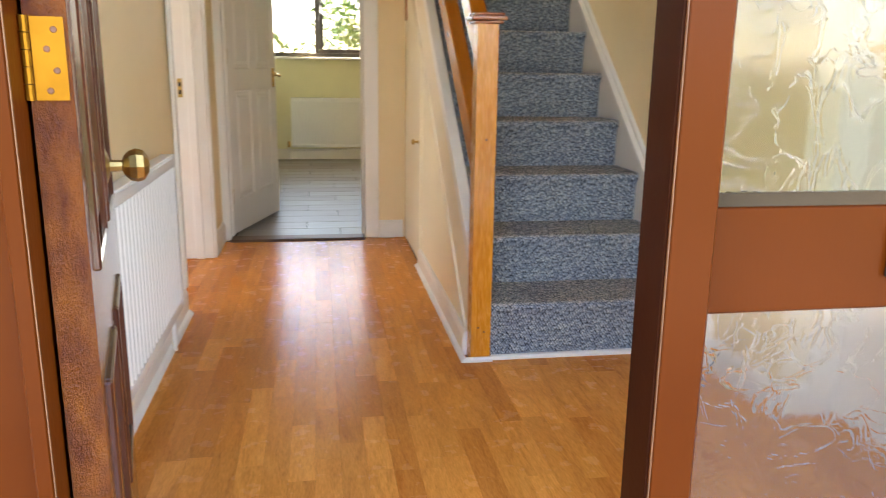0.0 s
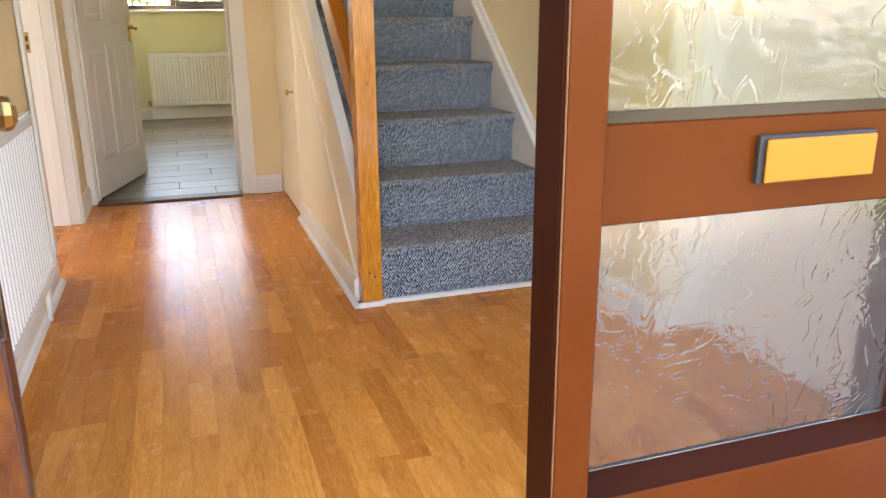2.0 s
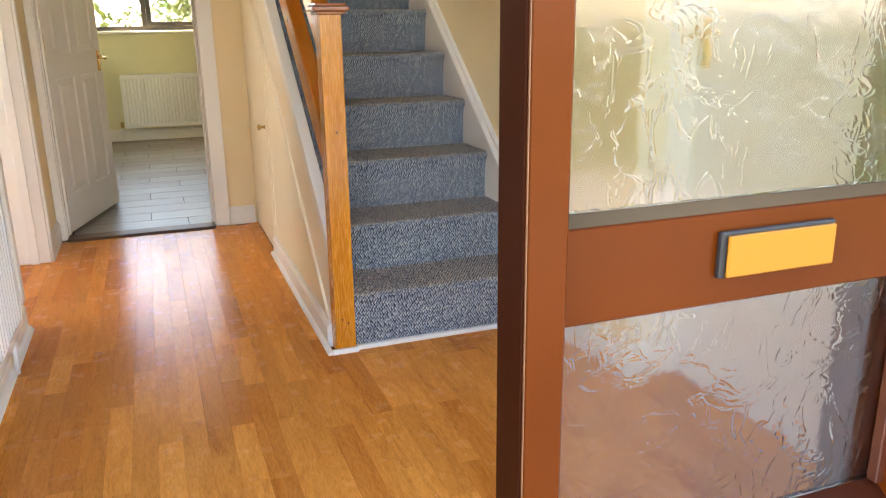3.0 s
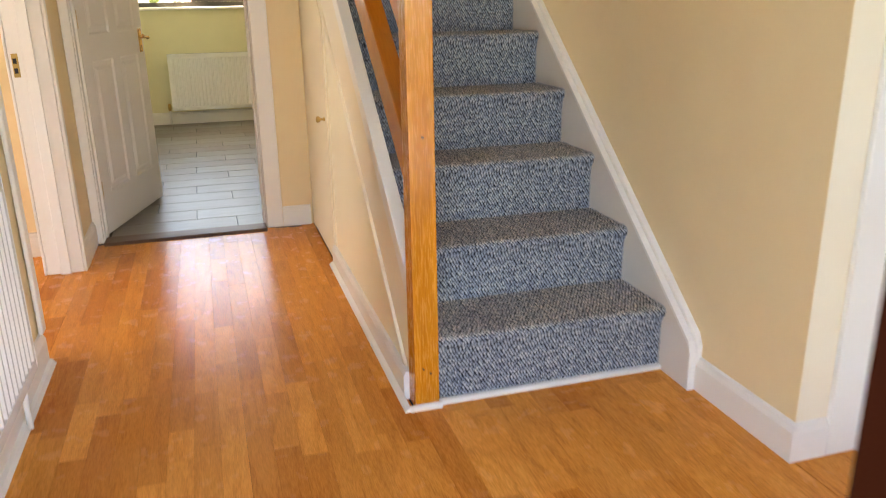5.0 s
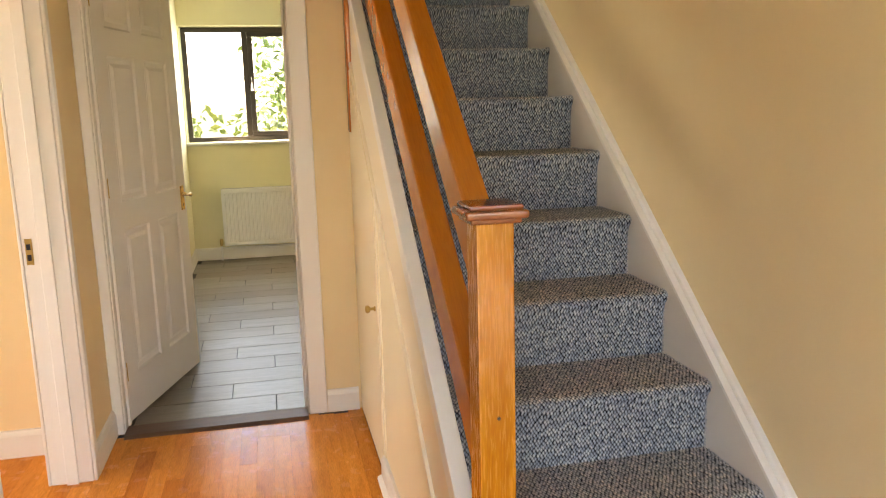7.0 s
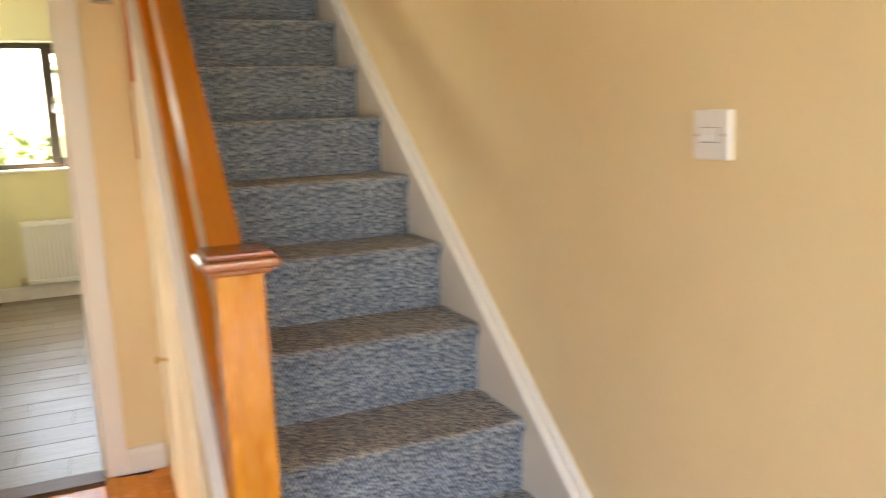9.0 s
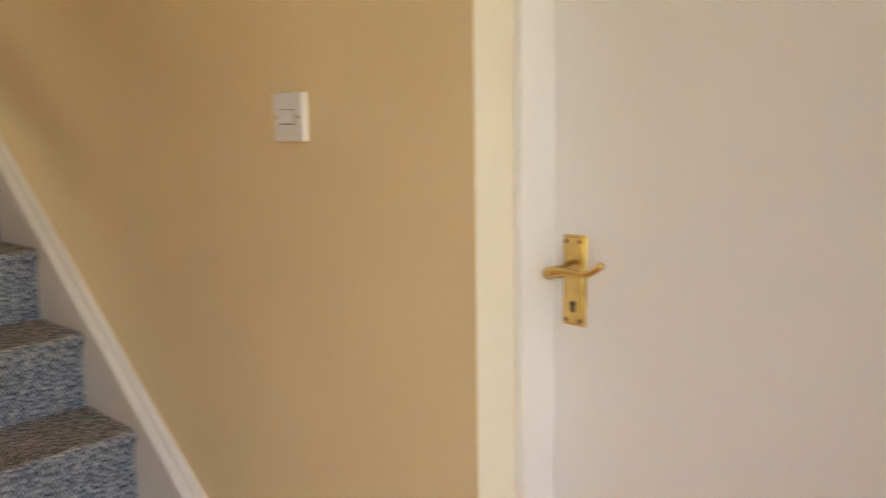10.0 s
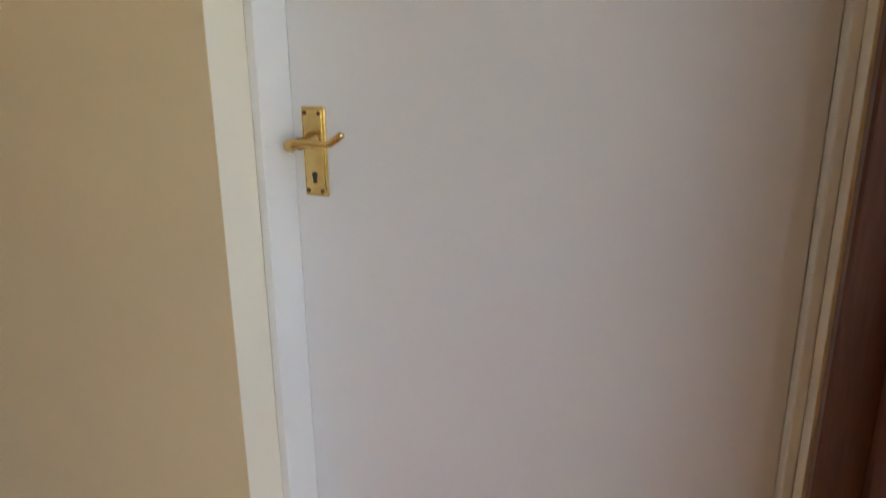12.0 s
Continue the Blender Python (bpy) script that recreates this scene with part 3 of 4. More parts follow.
# kitchen doorway
casing("door_frame_1", "white gloss architrave and lining of the kitchen doorway", [
    ("architrave", (-0.232, -0.152, EY - 0.018, EY, 0.0, 2.10), 0.004),
    ("architrave", (-1.029, -0.988, EY - 0.018, EY, 0.0, 2.10), 0.004),
    ("architrave_head", (-0.988, -0.232, EY - 0.018, EY, 2.03, 2.10), 0.004),
    ("lining", (-0.236, -0.214, EY + 0.0005, EY + 0.112, 0.0, 2.03), 0.002),
    ("lining", (-1.006, -0.984, EY + 0.0005, EY + 0.112, 0.0, 2.03), 0.002),
    ("lining_head", (-0.984, -0.236, EY + 0.0005, EY + 0.112, 2.01, 2.03), 0.002),
    ("stop", (-0.2475, -0.2365, EY + 0.045, EY + 0.075, 0.012, 2.01), 0.002),
    ("stop", (-0.9835, -0.9725, EY + 0.045, EY + 0.07, 0.012, 2.01), 0.002)])
bm = bmesh.new()
prism(bm, [(1.925, 0.0), (1.945, 0.011), (2.045, 0.011), (2.075, 0.0), (2.075, -0.03), (1.925, -0.03)], "x", -0.984, -0.236)
solid("threshold", bm, M_SILL, "worn brown timber threshold strip", "threshold", "structure")

# front room opening with a deep lining and a strike plate
casing("door_frame_2", "white gloss lining and architrave of the front room doorway", [
    ("lining", (LX - 0.138, LX + 0.004, 1.574, 1.602, 0.0, 2.05), 0.003),
    ("stop", (LX - 0.085, LX - 0.045, 1.562, 1.5735, 0.0, 2.04), 0.002),
    ("architrave", (LX + 0.0045, LX + 0.016, 1.578, 1.622, 0.0, 2.1), 0.003),
    ("architrave", (LX - 0.15, LX - 0.1385, 1.574, 1.63, 0.0, 2.1), 0.003),
    ("lining", (LX - 0.125, LX + 0.004, 0.655, 0.676, 0.0, 2.05), 0.003),
    ("architrave", (LX + 0.0045, LX + 0.018, 0.625, 0.674, 0.111, 2.1), 0.003),
    ("lining_head", (LX - 0.125, LX + 0.004, 0.676, 1.574, 2.03, 2.05), 0.002)])
strike = thing("strike_plate", "small brass strike plate on the white door lining", "strike plate")
bm = bmesh.new()
box(bm, LX - 0.128, LX - 0.105, 1.5715, 1.5738, 0.81, 0.90, 0.0008)
part("plate", bm, M_AGED, strike)
boxes("latch_hole", M_BLACK, strike, (LX - 0.124, LX - 0.111, 1.5705, 1.572, 0.862, 0.882))
boxes("bolt_hole", M_BLACK, strike, (LX - 0.124, LX - 0.111, 1.5705, 1.572, 0.825, 0.845))


def raised_panel(w, h, name, parent, mat, x, z, y, sign):
    """A raised and fielded panel on a door face, in the door's own plane."""
    bm = bmesh.new()
    d0, d1 = y, y + sign * 0.009
    loops = []
    for inset, d in ((0.0, d1), (0.012, d0 - sign * 0.003), (0.02, d0 - sign * 0.003), (0.045, d1 - sign * 0.001)):
        loops.append([bm.verts.new(p) for p in ((x + inset, d, z + inset), (x + w - inset, d, z + inset), (x + w - inset, d, z + h - inset), (x + inset, d, z + h - inset))])
    for a, b in zip(loops, loops[1:]):
        for i in range(4):
            bm.faces.new((a[i], a[(i + 1) % 4], b[(i + 1) % 4], b[i]))
    bm.faces.new(loops[-1])
    ob = part(name, bm, mat, parent)
    return ob


def lever_handle(parent, m, side=1, h=0.122, w=0.037):
    """A brass scroll lever on a long plate; the plate lies in xz and faces -y, the lever points to +x times side."""
    top, bot = h * 0.5, -h * 0.5
    bm = bmesh.new()
    box(bm, -w / 2, w / 2, -0.004, 0.0, bot, top, 0.0015)
    box(bm, -w / 2 + 0.003, w / 2 - 0.003, -0.0065, -0.004, bot + 0.003, top - 0.003, 0.0015)
    bmesh.ops.transform(bm, matrix=m, verts=bm.verts)
    plate = part("handle_plate", bm, M_BRASS, parent, "polished brass lock plate")
    bm = bmesh.new()
    z0 = 0.017
    lathe(bm, [(0.011, 0), (0.011, 0.004), (0.008, 0.008), (0.0075, 0.03), (0.0085, 0.034)], m @ pose(0, -0.006, z0, 90, 0, 0), 16)
    tube(bm, [m @ Vector((side * px, -0.04 - py, z0 + pz)) for px, py, pz in ((-0.017, -0.002, -0.004), (-0.013, 0, -0.003), (-0.006, 0, 0.0), (0.012, 0, 0.001), (0.03, 0, 0.0), (0.044, 0, 0.002), (0.054, 0, 0.009), (0.06, 0, 0.014), (0.064, 0, 0.014))],
         [0.0098, 0.0106, 0.0082, 0.0055, 0.0048, 0.005, 0.0056, 0.006, 0.003], 12)
    part("lever", bm, M_BRASS, parent, "polished brass scroll lever", True)
    bm = bmesh.new()
    lathe(bm, [(0.0042, 0), (0.0042, 0.0008)], m @ pose(0, -0.0062, -0.03, 90, 0, 0), 12)
    vs = box(bm, -0.0026, 0.0026, -0.0072, -0.0064, -0.041, -0.03)
    bmesh.ops.transform(bm, matrix=m, verts=vs)
    part("keyhole", bm, M_BLACK, parent)
    for sx in (-1, 1):
        for sz in (top - 0.008, bot + 0.008):
            bm = bmesh.new()
            lathe(bm, [(0.0032, 0), (0.003, 0.001), (0.001, 0.0014)], m @ pose(sx * (w / 2 - 0.007), -0.0063, sz, 90, 0, 0), 10)
            part("screw", bm, M_STAIN, parent)


# kitchen door, ajar into the kitchen
leaf_len = 0.785
kd = thing("door_1", "white six-panel door standing open into the kitchen, brass lever handle", "door", pose(-0.978, EY + 0.098, 0.012, 0, 0, 73.6), "structure")
boxes("leaf_core", M_DOORW, kd, (0, leaf_len, 0.008, 0.032, 0, 1.98))
st, mu = 0.105, 0.095
pw = (leaf_len - 2 * st - mu) / 2
rows_z = ((0.19, 0.62), (0.93, 0.60), (1.64, 0.23))
for face in (0.0, 0.0401):
    sg = 1 if face == 0 else -1
    lo, hi = (0.0, 0.0079) if face == 0 else (0.0321, 0.04)
    boxes("stile", M_DOORW, kd, (0, st, lo, hi, 0, 1.98))
    boxes("stile", M_DOORW, kd, (leaf_len - st, leaf_len, lo, hi, 0, 1.98))
    zz = [0.0] + [v for z, h in rows_z for v in (z, z + h)] + [1.98]
    for za, zb in zip(zz[0::2], zz[1::2]):
        boxes("rail", M_DOORW, kd, (st, leaf_len - st, lo, hi, za, zb))
    for z, h in rows_z:
        boxes("muntin", M_DOORW, kd, (st + pw, st + pw + mu, lo, hi, z, z + h))
        for px in (st, st + pw + mu):
            raised_panel(pw, h, "raised_panel", kd, M_DOORW, px, z, face + sg * 0.0085, -sg)
lever_handle(kd, pose(leaf_len - 0.05, 0.0, 0.875), -1)
lever_handle(kd, pose(leaf_len - 0.05, 0.04, 0.875, 0, 0, 180), 1)
for hz in (0.22, 1.0, 1.75):
    bm = bmesh.new()
    lathe(bm, [(0.006, -0.04), (0.006, 0.04)], pose(-0.004, 0.0, hz), 10)
    part("hinge", bm, M_AGED, kd)

# closed flush door in the wall beside the entrance
casing("door_frame_3", "white gloss frame set back in the wall round the closed flush door", [
    ("jamb", (WX + 0.088, DX + 0.05, DY1 - 0.017, DY1 - 0.0005, 0.0, 2.07), 0.002),
    ("jamb", (WX + 0.088, DX + 0.05, DY0 + 0.0005, DY0 + 0.015, 0.0, 2.07), 0.002),
    ("jamb_head", (WX + 0.088, DX + 0.05, DY0 + 0.015, DY1 - 0.017, 2.04, 2.0695), 0.002)])
for ya, yb in ((DY1 - 0.0012, DY1 - 0.0002), (DY0 + 0.0002, DY0 + 0.0012)):
    bm = bmesh.new()
    box(bm, WX + 0.0005, WX + 0.088, ya, yb, 0.1, 2.07)
    solid("trim", bm, M_CREAMWHITE, "pale cream painted reveal beside the recessed door", "trim", "structure")
fd = thing("door_2", "closed plain white flush door with a polished brass lever handle", "door", kind="structure")
boxes("leaf", M_DOORW, fd, (DX, DX + 0.04, DY0 + 0.0154, DY1 - 0.0174, 0.006, 2.037), bevel=0.002)
lever_handle(fd, pose(DX, -0.562, 1.016, 0, 0, -90) @ Matrix.Scale(1.18, 4), 1, 0.119, 0.035)

# light switch
sw = thing("light_switch", "white square three-gang rocker light switch on the cream wall", "light switch")
bm = bmesh.new()
box(bm, WX - 0.012, WX, -0.146, -0.065, 1.231, 1.313, 0.003, 2)
part("plate", bm, M_PLASTIC, sw)
# flat grey plate that paints the shadow gaps round the rockers
boxes("rocker_gap_shade", M_GAP, sw, (WX - 0.0126, WX - 0.0118, -0.124, -0.084, 1.259, 1.285))
for k in range(3):
    bm = bmesh.new()
    y0 = -0.1225 + k * 0.0128
    prism(bm, [(WX - 0.0122, 1.260), (WX - 0.0180, 1.262), (WX - 0.0145, 1.272), (WX - 0.0130, 1.284), (WX - 0.0122, 1.284)], "y", y0, y0 + 0.0118)
    part("rocker", bm, M_PLASTIC, sw)
for ys in (-0.134, -0.074):
    bm = bmesh.new()
    lathe(bm, [(0.003, 0), (0.0028, 0.001)], pose(WX - 0.0119, ys, 1.272, 0, -90, 0), 10)
    part("screw", bm, M_AGED, sw)

# ---------------------------------------------------------------- radiators


def radiator(name, label, m, length, height, pitch=0.04, depth=0.055):
    """A pressed steel panel: lies along x, faces -y, foot at z = 0."""
    th = thing(name, label, "radiator", m)
    bm = bmesh.new()
    n = int(length / pitch)
    prof = [(0.0, -0.008), (0.02, -0.008)]
    x = 0.02
    st_ = (length - 0.04) / n
    for i in range(n):
        prof += [(x + st_ * 0.2, -0.008), (x + st_ * 0.34, 0.0), (x + st_ * 0.8, 0.0), (x + st_ * 0.94, -0.008)]
        x += st_
    prof += [(length, -0.008), (length, 0.012), (0.0, 0.012)]
    prism(bm, prof, "z", 0.035, height - 0.035)
    box(bm, 0, length, -0.008, 0.012, 0.0, 0.035, 0.003)
    box(bm, 0, length, -0.008, 0.012, height - 0.035, height, 0.003)
    part("front_panel", bm, M_RAD, th)
    boxes("top_grille", M_RAD, th, (0.004, length - 0.004, -0.009, depth, height, height + 0.008), bevel=0.002)
    boxes("side_cover", M_RAD, th, (-0.003, 0.0, -0.009, depth, 0.01, height + 0.006))
    boxes("side_cover", M_RAD, th, (length, length + 0.003, -0.009, depth, 0.01, height + 0.006))
    boxes("back_panel", M_RAD, th, (0.01, length - 0.01, depth - 0.012, depth - 0.004, 0.02, height - 0.02))
    return th


r1 = radiator("radiator", "white fluted panel radiator on the cream hall wall", pose(LX + 0.045, -0.82, 0.125, 0, 0, 90), 1.16, 0.54, 0.04, 0.034)
bm = bmesh.new()
tube(bm, [(1.06, 0.012, 0.02), (1.06, 0.012, -0.06), (1.06, 0.012, -0.125)], [0.011, 0.0085, 0.0085], 12)
part("pipe", bm, M_RAD, r1, smooth=True)
r2 = radiator("radiator", "white panel radiator under the kitchen window", pose(-0.757, KY - 0.075, 0.13), 1.15, 0.50, 0.033)
bm = bmesh.new()
tube(bm, [(-0.03, 0.02, 0.03), (-0.03, 0.02, -0.06), (-0.03, 0.02, -0.13)], [0.008, 0.008, 0.008], 10)
part("pipe", bm, M_RAD, r2, smooth=True)
bm = bmesh.new()
lathe(bm, [(0.012, -0.02), (0.016, 0.0), (0.016, 0.03), (0.01, 0.045)], pose(-0.03, 0.02, 0.02), 14)
part("valve", bm, M_AGED, r2, smooth=True)

# ---------------------------------------------------------------- kitchen window and garden
win = thing("window_1", "dark brown framed kitchen window with a white sill", "window", kind="structure")
fy0, fy1 = KY + 0.10, KY + 0.16
for b in ((-1.005, 0.115, fy0, fy1, 1.045, 1.085), (-1.005, 0.115, fy0, fy1, 1.985, 2.025), (-1.005, -0.965, fy0, fy1, 1.085, 1.985), (0.075, 0.115, fy0, fy1, 1.085, 1.985), (-0.500, -0.455, fy0, fy1, 1.085, 1.985)):
    boxes("window_frame", M_FRAMEDARK, win, b, bevel=0.004)
for b in ((-0.4545, 0.0745, fy0 - 0.015, fy1 - 0.01, 1.0855, 1.125), (-0.4545, 0.0745, fy0 - 0.015, fy1 - 0.01, 1.945, 1.9845), (-0.4545, -0.41, fy0 - 0.015, fy1 - 0.01, 1.125, 1.945), (0.03, 0.0745, fy0 - 0.015, fy1 - 0.01, 1.125, 1.945)):
    boxes("sash", M_FRAMEDARK, win, b, bevel=0.004)
for b in ((-0.965, -0.50, fy0 + 0.025, fy0 + 0.031, 1.085, 1.985), (-0.41, 0.03, fy0 + 0.025, fy0 + 0.031, 1.125, 1.945)):
    p = boxes("pane", M_GLASS, win, b)
    p.visible_shadow = False
boxes("window_sill", M_WHITE, win, (-1.018, 0.15, KY - 0.035, fy0, 1.018, 1.044), bevel=0.006)
bm = bmesh.new()
tube(bm, [(-0.432, fy0 - 0.022, 1.49), (-0.432, fy0 - 0.04, 1.49), (-0.432, fy0 - 0.045, 1.53), (-0.432, fy0 - 0.045, 1.60)], [0.012, 0.009, 0.008, 0.006], 10)
part("window_handle", bm, M_RAD, win, "pale window latch handle", True)


def foliage(bm, centre, radius, count, size, rng, squash=1.0):
    for _ in range(count):
        d = Vector((rng.gauss(0, 1), rng.gauss(0, 1), rng.gauss(0, 1))).normalized() * radius * (rng.random() ** 0.4)
        d.z *= squash
        c = Vector(centre) + d
        s = size * rng.uniform(0.6, 1.4)
        e = Euler((rng.uniform(-1.2, 1.2), rng.uniform(-1.2, 1.2), rng.uniform(0, 6.28)))
        q = [c + e.to_matrix() @ Vector(p) * s for p in ((-0.5, 0, 0), (0, -0.28, 0.06), (0.55, 0, 0), (0, 0.28, 0.06))]
        bm.faces.new([bm.verts.new(v) for v in q])


def tree(name, label, x, y, height, spread, mat, seed, leaves):
    rng = random.Random(seed)
    th = thing(name, label, "tree", pose(x, y, -0.17))
    bm = bmesh.new()
    tube(bm, [(0, 0, 0), (0.05, 0.02, height * 0.3), (-0.04, 0.05, height * 0.6), (0.02, 0, height * 0.85)], [0.11, 0.09, 0.06, 0.02], 10)
    tips = []
    for k in range(9):
        a = k * 2.4
        z = height * rng.uniform(0.3, 0.7)
        r = spread * rng.uniform(0.5, 0.9)
        tip = (r * math.cos(a), r * math.sin(a), z + r * 0.6)
        tube(bm, [(0, 0, z), (tip[0] * 0.5, tip[1] * 0.5, z + r * 0.4), tip], [0.04, 0.025, 0.01], 6)
        tips.append(tip)
    part("trunk", bm, M_BARK, th)
    bm = bmesh.new()
    for tip in tips:
        for _ in range(3):
            c = (tip[0] + rng.gauss(0, 0.25), tip[1] + rng.gauss(0, 0.25), tip[2] + rng.gauss(0, 0.3))
            foliage(bm, c, spread * 0.36, leaves, 0.13, rng, 0.8)
    part("crown", bm, mat, th)
    return th


tree("tree", "leafy garden tree beyond the kitchen window", 0.95, 10.4, 3.6, 1.25, M_LEAF, 3, 120)
tree("tree", "yellow-green young tree beyond the kitchen window", 0.35, 8.6, 2.2, 0.7, M_LEAF2, 8, 60)
bm = bmesh.new()
rng = random.Random(5)
for k in range(46):
    foliage(bm, (-3.4 + k * 0.12 + rng.gauss(0, 0.1), 9.4 + rng.gauss(0, 0.25), 0.1 + rng.random() * rng.uniform(0.4, 1.3)), 0.34, 60, 0.12, rng, 0.8)
solid("hedge", bm, M_LEAF2, "mixed green garden shrubs beyond the kitchen", "shrub", "stuff")

# unseen front room window, added as the source of its light
win2 = thing("added_window_2", "unseen front room window added for its light", "window", kind="structure")
for b in ((-4.58, -4.52, -0.3, 1.5, 0.9, 0.95), (-4.58, -4.52, -0.3, 1.5, 2.05, 2.1), (-4.58, -4.52, -0.3, -0.25, 0.95, 2.05), (-4.58, -4.52, 1.45, 1.5, 0.95, 2.05)):
    boxes("window_frame", M_FRAMEDARK, win2, b, bevel=0.004)
p = boxes("pane", M_GLASS, win2, (-4.553, -4.547, -0.25, 1.45, 0.95, 2.05))
p.visible_shadow = False

# unseen landing window, added above the entrance to light the stairwell
win3 = thing("added_window_3", "unseen landing window added above the entrance to light the stairs", "window", kind="structure")
for b in ((-0.8, 0.6, -1.63, -1.57, 3.2, 3.25), (-0.8, 0.6, -1.63, -1.57, 4.45, 4.5), (-0.8, -0.75, -1.63, -1.57, 3.25, 4.45), (0.55, 0.6, -1.63, -1.57, 3.25, 4.45)):
    boxes("window_frame", M_FRAMEDARK, win3, b, bevel=0.004)
p = boxes("pane", M_GLASS, win3, (-0.75, 0.55, -1.603, -1.597, 3.25, 4.45))
p.visible_shadow = False

# ---------------------------------------------------------------- front entrance
ent = thing("door_frame_4", "chestnut brown gloss front door frame with a glazed sidelight", "door frame", kind="structure")
ent.location = (0.012, -0.02, 0.0)
boxes("centre_post", M_BROWN, ent, (-0.0835, -0.022, -1.535, -1.455, 0.0, 2.12), bevel=0.004)
boxes("worn_edge", M_WORN, ent, (-0.0838, -0.0826, -1.5353, -1.5325, 0.0, 2.12), label="pale worn paint along the corner")
boxes("worn_edge", M_WORN, ent, (-0.0222, -0.0212, -1.5095, -1.5052, 0.655, 0.815))
boxes("worn_edge", M_WORN, ent, (-0.8032, -0.8022, -1.5522, -1.5495, 0.0, 2.12))
# thin dark strip that paints the shade onto the post's side face
boxes("side_shade_strip", M_NEARBLACK, ent, (-0.0875, -0.0837, -1.531, -1.456, 0.0, 2.12), bevel=0.001)
boxes("hinge_jamb", M_BROWN, ent, (-0.872, -0.824, -1.535, -1.43, 0.0, 2.12), bevel=0.003)
boxes("jamb_face", M_BROWN, ent, (-0.8235, -0.803, -1.552, -1.505, 0.0, 2.12), bevel=0.003)
boxes("side_jamb", M_BROWN, ent, (0.668, 0.744, -1.535, -1.43, 0.0, 2.12), bevel=0.004)
boxes("head", M_BROWN, ent, (-0.872, 0.744, -1.535, -1.43, 2.0, 2.118), bevel=0.003)
boxes("mid_rail", M_BROWN, ent, (-0.0215, 0.6675, -1.505, -1.445, 0.669, 0.810), bevel=0.003)
boxes("bottom_rail", M_BROWN, ent, (-0.0215, 0.6675, -1.515, -1.445, 0.0, 0.235), bevel=0.003)
bm = bmesh.new()
prism(bm, [(-1.5045, 0.8105), (-1.478, 0.823), (-1.462, 0.823), (-1.462, 0.8105)], "x", -0.0215, 0.6675)
part("glazing_bead", bm, M_RUBBER, ent, "dull grey-brown glazing putty")
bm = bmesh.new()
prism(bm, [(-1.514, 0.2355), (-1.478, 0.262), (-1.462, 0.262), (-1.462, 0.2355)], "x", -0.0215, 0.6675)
part("glazing_bead", bm, M_NEARBLACK, ent)
for z0, z1 in ((0.263, 0.6685), (0.824, 2.0)):
    boxes("glazing_bead", M_BROWN, ent, (-0.0215, -0.010, -1.495, -1.478, z0, z1), bevel=0.002)
    boxes("glazing_bead", M_DARKBROWN, ent, (0.648, 0.6675, -1.500, -1.478, z0, z1), bevel=0.002)
    p = boxes("pane", M_PGLASS, ent, (-0.0215, 0.6675, -1.477, -1.472, z0, z1))
    p.visible_shadow = False
# inner timber reveal beside the closed door
boxes("inner_reveal", M_STAIN, ent, (0.745, WX - 0.014, -1.358, -1.272, 0.0, 2.12), bevel=0.004)
boxes("inner_bead", M_STAIN, ent, (0.700, 0.7445, -1.388, -1.32, 0.0, 2.12), bevel=0.006)

slot = thing("letterbox", "yellow gold letterbox flap in a dark surround on the brown rail", "letterbox")
slot.location = (0.012, -0.02, -0.006)
boxes("surround", M_BLACK, slot, (0.238, 0.451, -1.5165, -1.5055, 0.719, 0.789), bevel=0.002)
boxes("flap", M_LETTER, slot, (0.247, 0.447, -1.5235, -1.517, 0.721, 0.784), bevel=0.002)

# front door leaf, swung right back into the hall
ldoor = thing("front_door", "dark brown gloss panelled front door standing open with a brass knob", "door", pose(-0.747, -1.515, 0.0, 0, 0, 102.0))
W, TH = 0.775, 0.042
boxes("leaf_core", M_DARKBROWN, ldoor, (0.0, W, 0.008, TH - 0.008, 0.008, 1.995))
boxes("hinge_edge", M_EDGE, ldoor, (-0.002, -0.0002, 0.0, TH, 0.008, 1.995))
dst, dmu = 0.10, 0.09
dpw = (W - 2 * dst - dmu) / 2
drows = ((0.24, 0.33), (0.72, 0.72), (1.60, 0.28))
for lo, hi, sg, fy in ((0.0, 0.0079, 1, 0.0), (TH - 0.0079, TH, -1, TH)):
    boxes("stile", M_DARKBROWN, ldoor, (0, dst, lo, hi, 0.008, 1.995))
    boxes("stile", M_DARKBROWN, ldoor, (W - dst, W, lo, hi, 0.008, 1.995))
    zz = [0.008] + [v for z, h in drows for v in (z, z + h)] + [1.995]
    for za, zb in zip(zz[0::2], zz[1::2]):
        boxes("rail", M_DARKBROWN, ldoor, (dst, W - dst, lo, hi, za, zb))
    for z, h in drows:
        boxes("muntin", M_DARKBROWN, ldoor, (dst + dpw, dst + dpw + dmu, lo, hi, z, z + h))
        for px in (dst, dst + dpw + dmu):
            raised_panel(dpw, h, "raised_panel", ldoor, M_DARKBROWN, px, z, fy + sg * 0.0085, -sg)
            e = 0.012
            for nm, b in (("moulding", (px, px + e, z, z + h)), ("moulding", (px + dpw - e, px + dpw, z, z + h)), ("moulding", (px + e, px + dpw - e, z, z + e)), ("moulding", (px + e, px + dpw - e, z + h - e, z + h))):
                y0, y1_ = (lo - 0.006, lo + 0.006) if sg > 0 else (hi - 0.006, hi + 0.006)
                boxes(nm, M_DARKBROWN, ldoor, (b[0], b[1], y0, y1_, b[2], b[3]), bevel=0.003)
kx = 0.5
bm = bmesh.new()
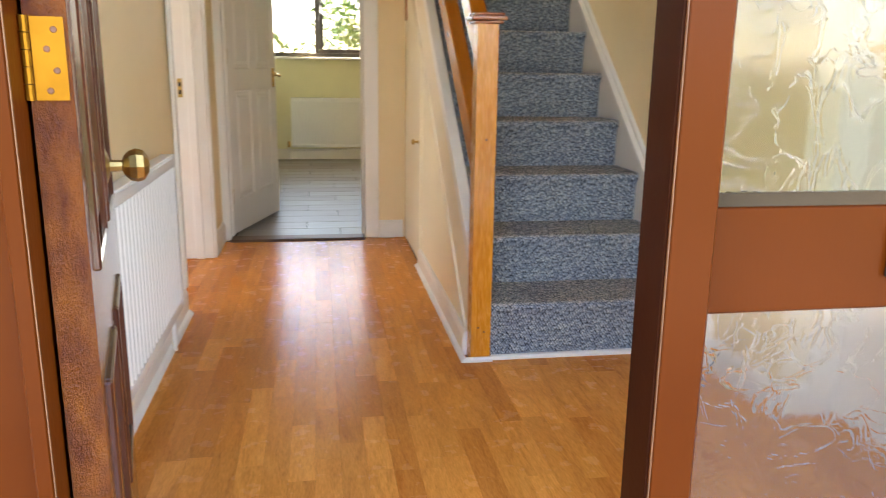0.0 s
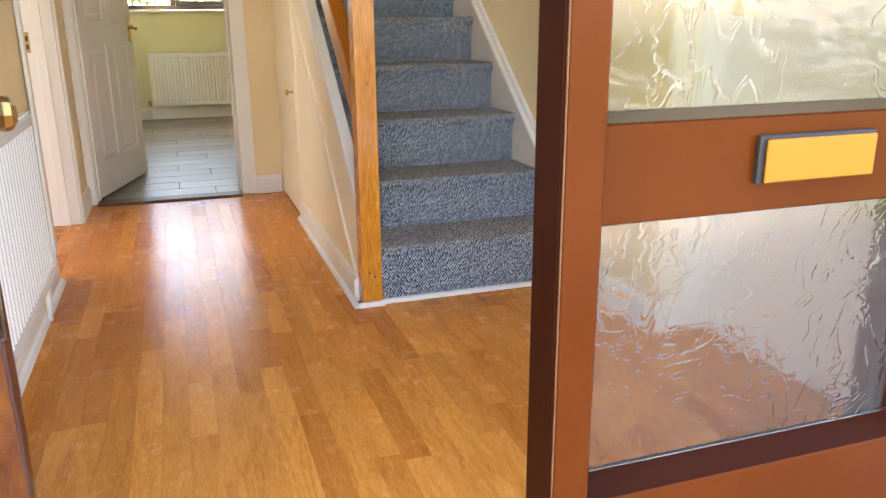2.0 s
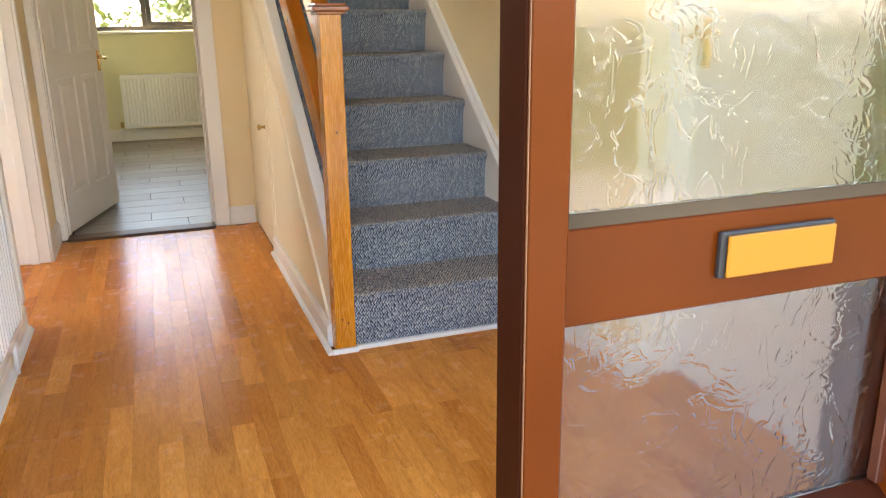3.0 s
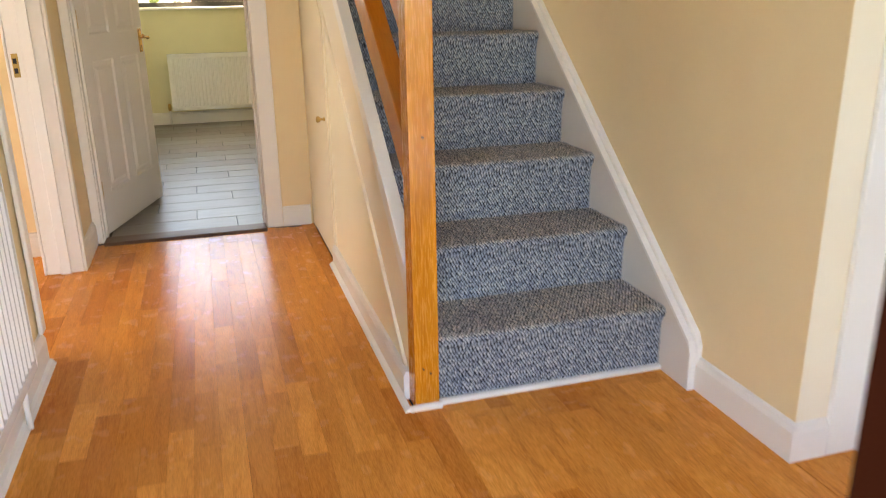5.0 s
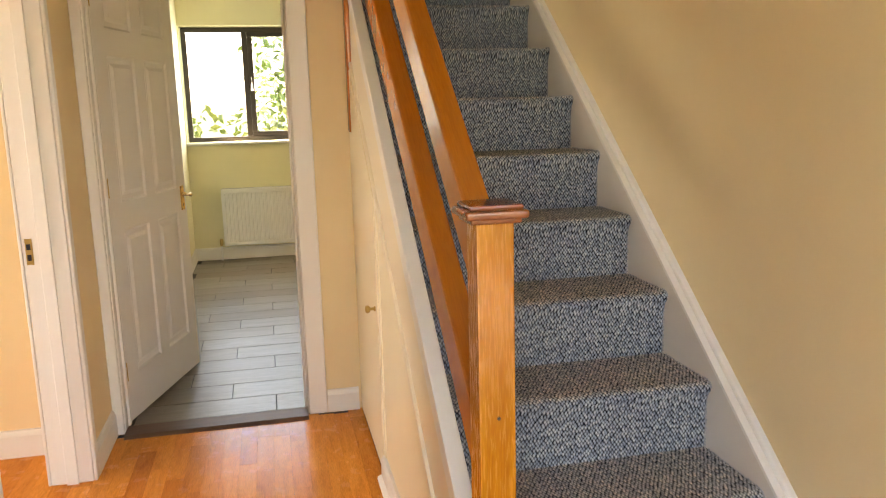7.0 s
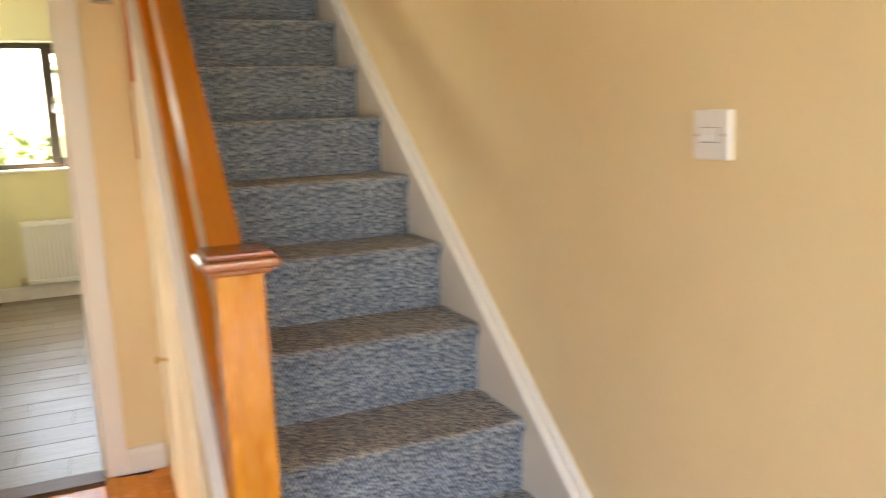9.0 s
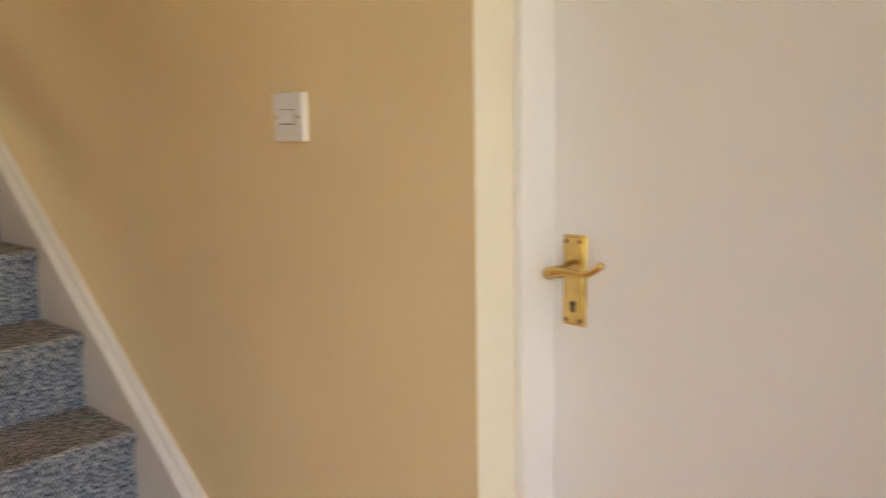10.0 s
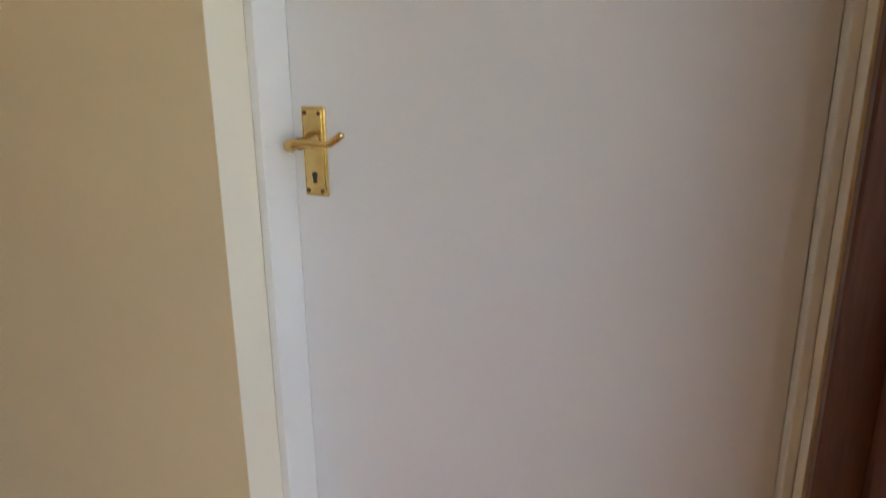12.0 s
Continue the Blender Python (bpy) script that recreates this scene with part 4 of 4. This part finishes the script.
lathe(bm, [(0.027, -0.002), (0.027, 0.003), (0.02, 0.006), (0.009, 0.009), (0.0085, 0.026), (0.015, 0.029), (0.023, 0.037), (0.026, 0.047), (0.023, 0.057), (0.013, 0.064), (0.002, 0.066)], pose(kx, 0, 0.804, 90, 0, 0) @ Matrix.Scale(1.12, 4), 8)
part("knob", bm, M_AGED, ldoor, "eight-sided aged brass centre knob")
for hz in (0.98, 0.25, 1.75):
    hg = boxes("hinge", M_HINGE, ldoor, (-0.0042, -0.0022, 0.004, 0.036, hz - 0.043, hz + 0.043), label="brass butt hinge")
    bm = bmesh.new()
    for k in range(5):
        lathe(bm, [(0.0055, hz - 0.043 + k * 0.0175), (0.0055, hz - 0.043 + k * 0.0175 + 0.0165)], pose(-0.004, 0.042, 0), 12)
    part("knuckle", bm, M_HINGE, hg, smooth=False)
    for sx, sz in ((0.014, 0.03), (0.022, 0.01), (0.014, -0.012), (0.022, -0.033)):
        bm = bmesh.new()
        lathe(bm, [(0.0036, 0), (0.003, 0.0008)], pose(-0.0042, sx, hz + sz, 0, -90, 0), 10)
        part("screw", bm, M_STAIN, hg)

# ---------------------------------------------------------------- floor strips and tiles
SW = 0.0637


def plank_mesh(length, width, thick, chamfer):
    bm = bmesh.new()
    w, l, c = width / 2, length, chamfer
    lo = [bm.verts.new(p) for p in ((-w, 0, -thick), (w, 0, -thick), (w, l, -thick), (-w, l, -thick))]
    md = [bm.verts.new(p) for p in ((-w, 0, -c), (w, 0, -c), (w, l, -c), (-w, l, -c))]
    hi = [bm.verts.new(p) for p in ((-w + c, c, 0), (w - c, c, 0), (w - c, l - c, 0), (-w + c, l - c, 0))]
    for a, b in ((lo, md), (md, hi)):
        for i in range(4):
            bm.faces.new((a[i], a[(i + 1) % 4], b[(i + 1) % 4], b[i]))
    bm.faces.new(hi)
    return bm


def strips(parent, x0, x1, y0, y1, lengths, meshes, seed, name="plank"):
    rng = random.Random(seed)
    cols = int((x1 - x0) / SW)
    step = (x1 - x0) / cols
    for c in range(cols):
        y = y0 - rng.choice((0.05, 0.12, 0.2, 0.27))
        while y < y1 - 0.05:
            k = rng.randrange(len(lengths))
            ln = min(lengths[k], y1 - y)
            ob = new(name, meshes[k])
            ob.parent = parent
            ob.location = (x0 + (c + 0.5) * step, y, rng.uniform(-0.0003, 0.0))
            ob.scale = ((step - 0.0002) / SW, (ln - 0.0002) / lengths[k], 1)
            y += ln


LENS = (0.30, 0.40, 0.48, 0.56)
PLANKS = [mesh_of("plank", plank_mesh(l, SW, 0.0065, 0.0003), M_LAM) for l in LENS]
strips(floor_hall, LX, 0.0, -1.44, EY - 0.002, LENS, PLANKS, 11)
strips(floor_hall, 0.0, WX - 0.001, -1.44, 0.03, LENS, PLANKS, 12)
strips(floor_hall, WX + 0.0005, DX + 0.04, DY0, DY1 - 0.001, LENS, PLANKS, 14)
strips(floor_room, LX - 0.95, LX - 0.0005, 0.1, 1.879, LENS, PLANKS, 13)

TL, TW = 0.60, 0.20
TILE = mesh_of("tile", plank_mesh(TW - 0.004, TL - 0.004, 0.004, 0.001), M_TILE)
row = 0
y = 2.076
while y < KY - 0.02:
    x = -1.02 - (row % 3) * 0.2 + 0.05
    while x < 1.6:
        a, b = max(x, -1.019), min(x + TL, 2.89)
        if b - a > 0.03:
            ob = new("tile", TILE)
            ob.parent = floor_kitchen
            ob.location = ((a + b) / 2, y + 0.002, 0.0)
            ob.scale = ((b - a - 0.004) / (TL - 0.004), min(1, (KY - y) / TW), 1)
        x += TL
    y += TW
    row += 1
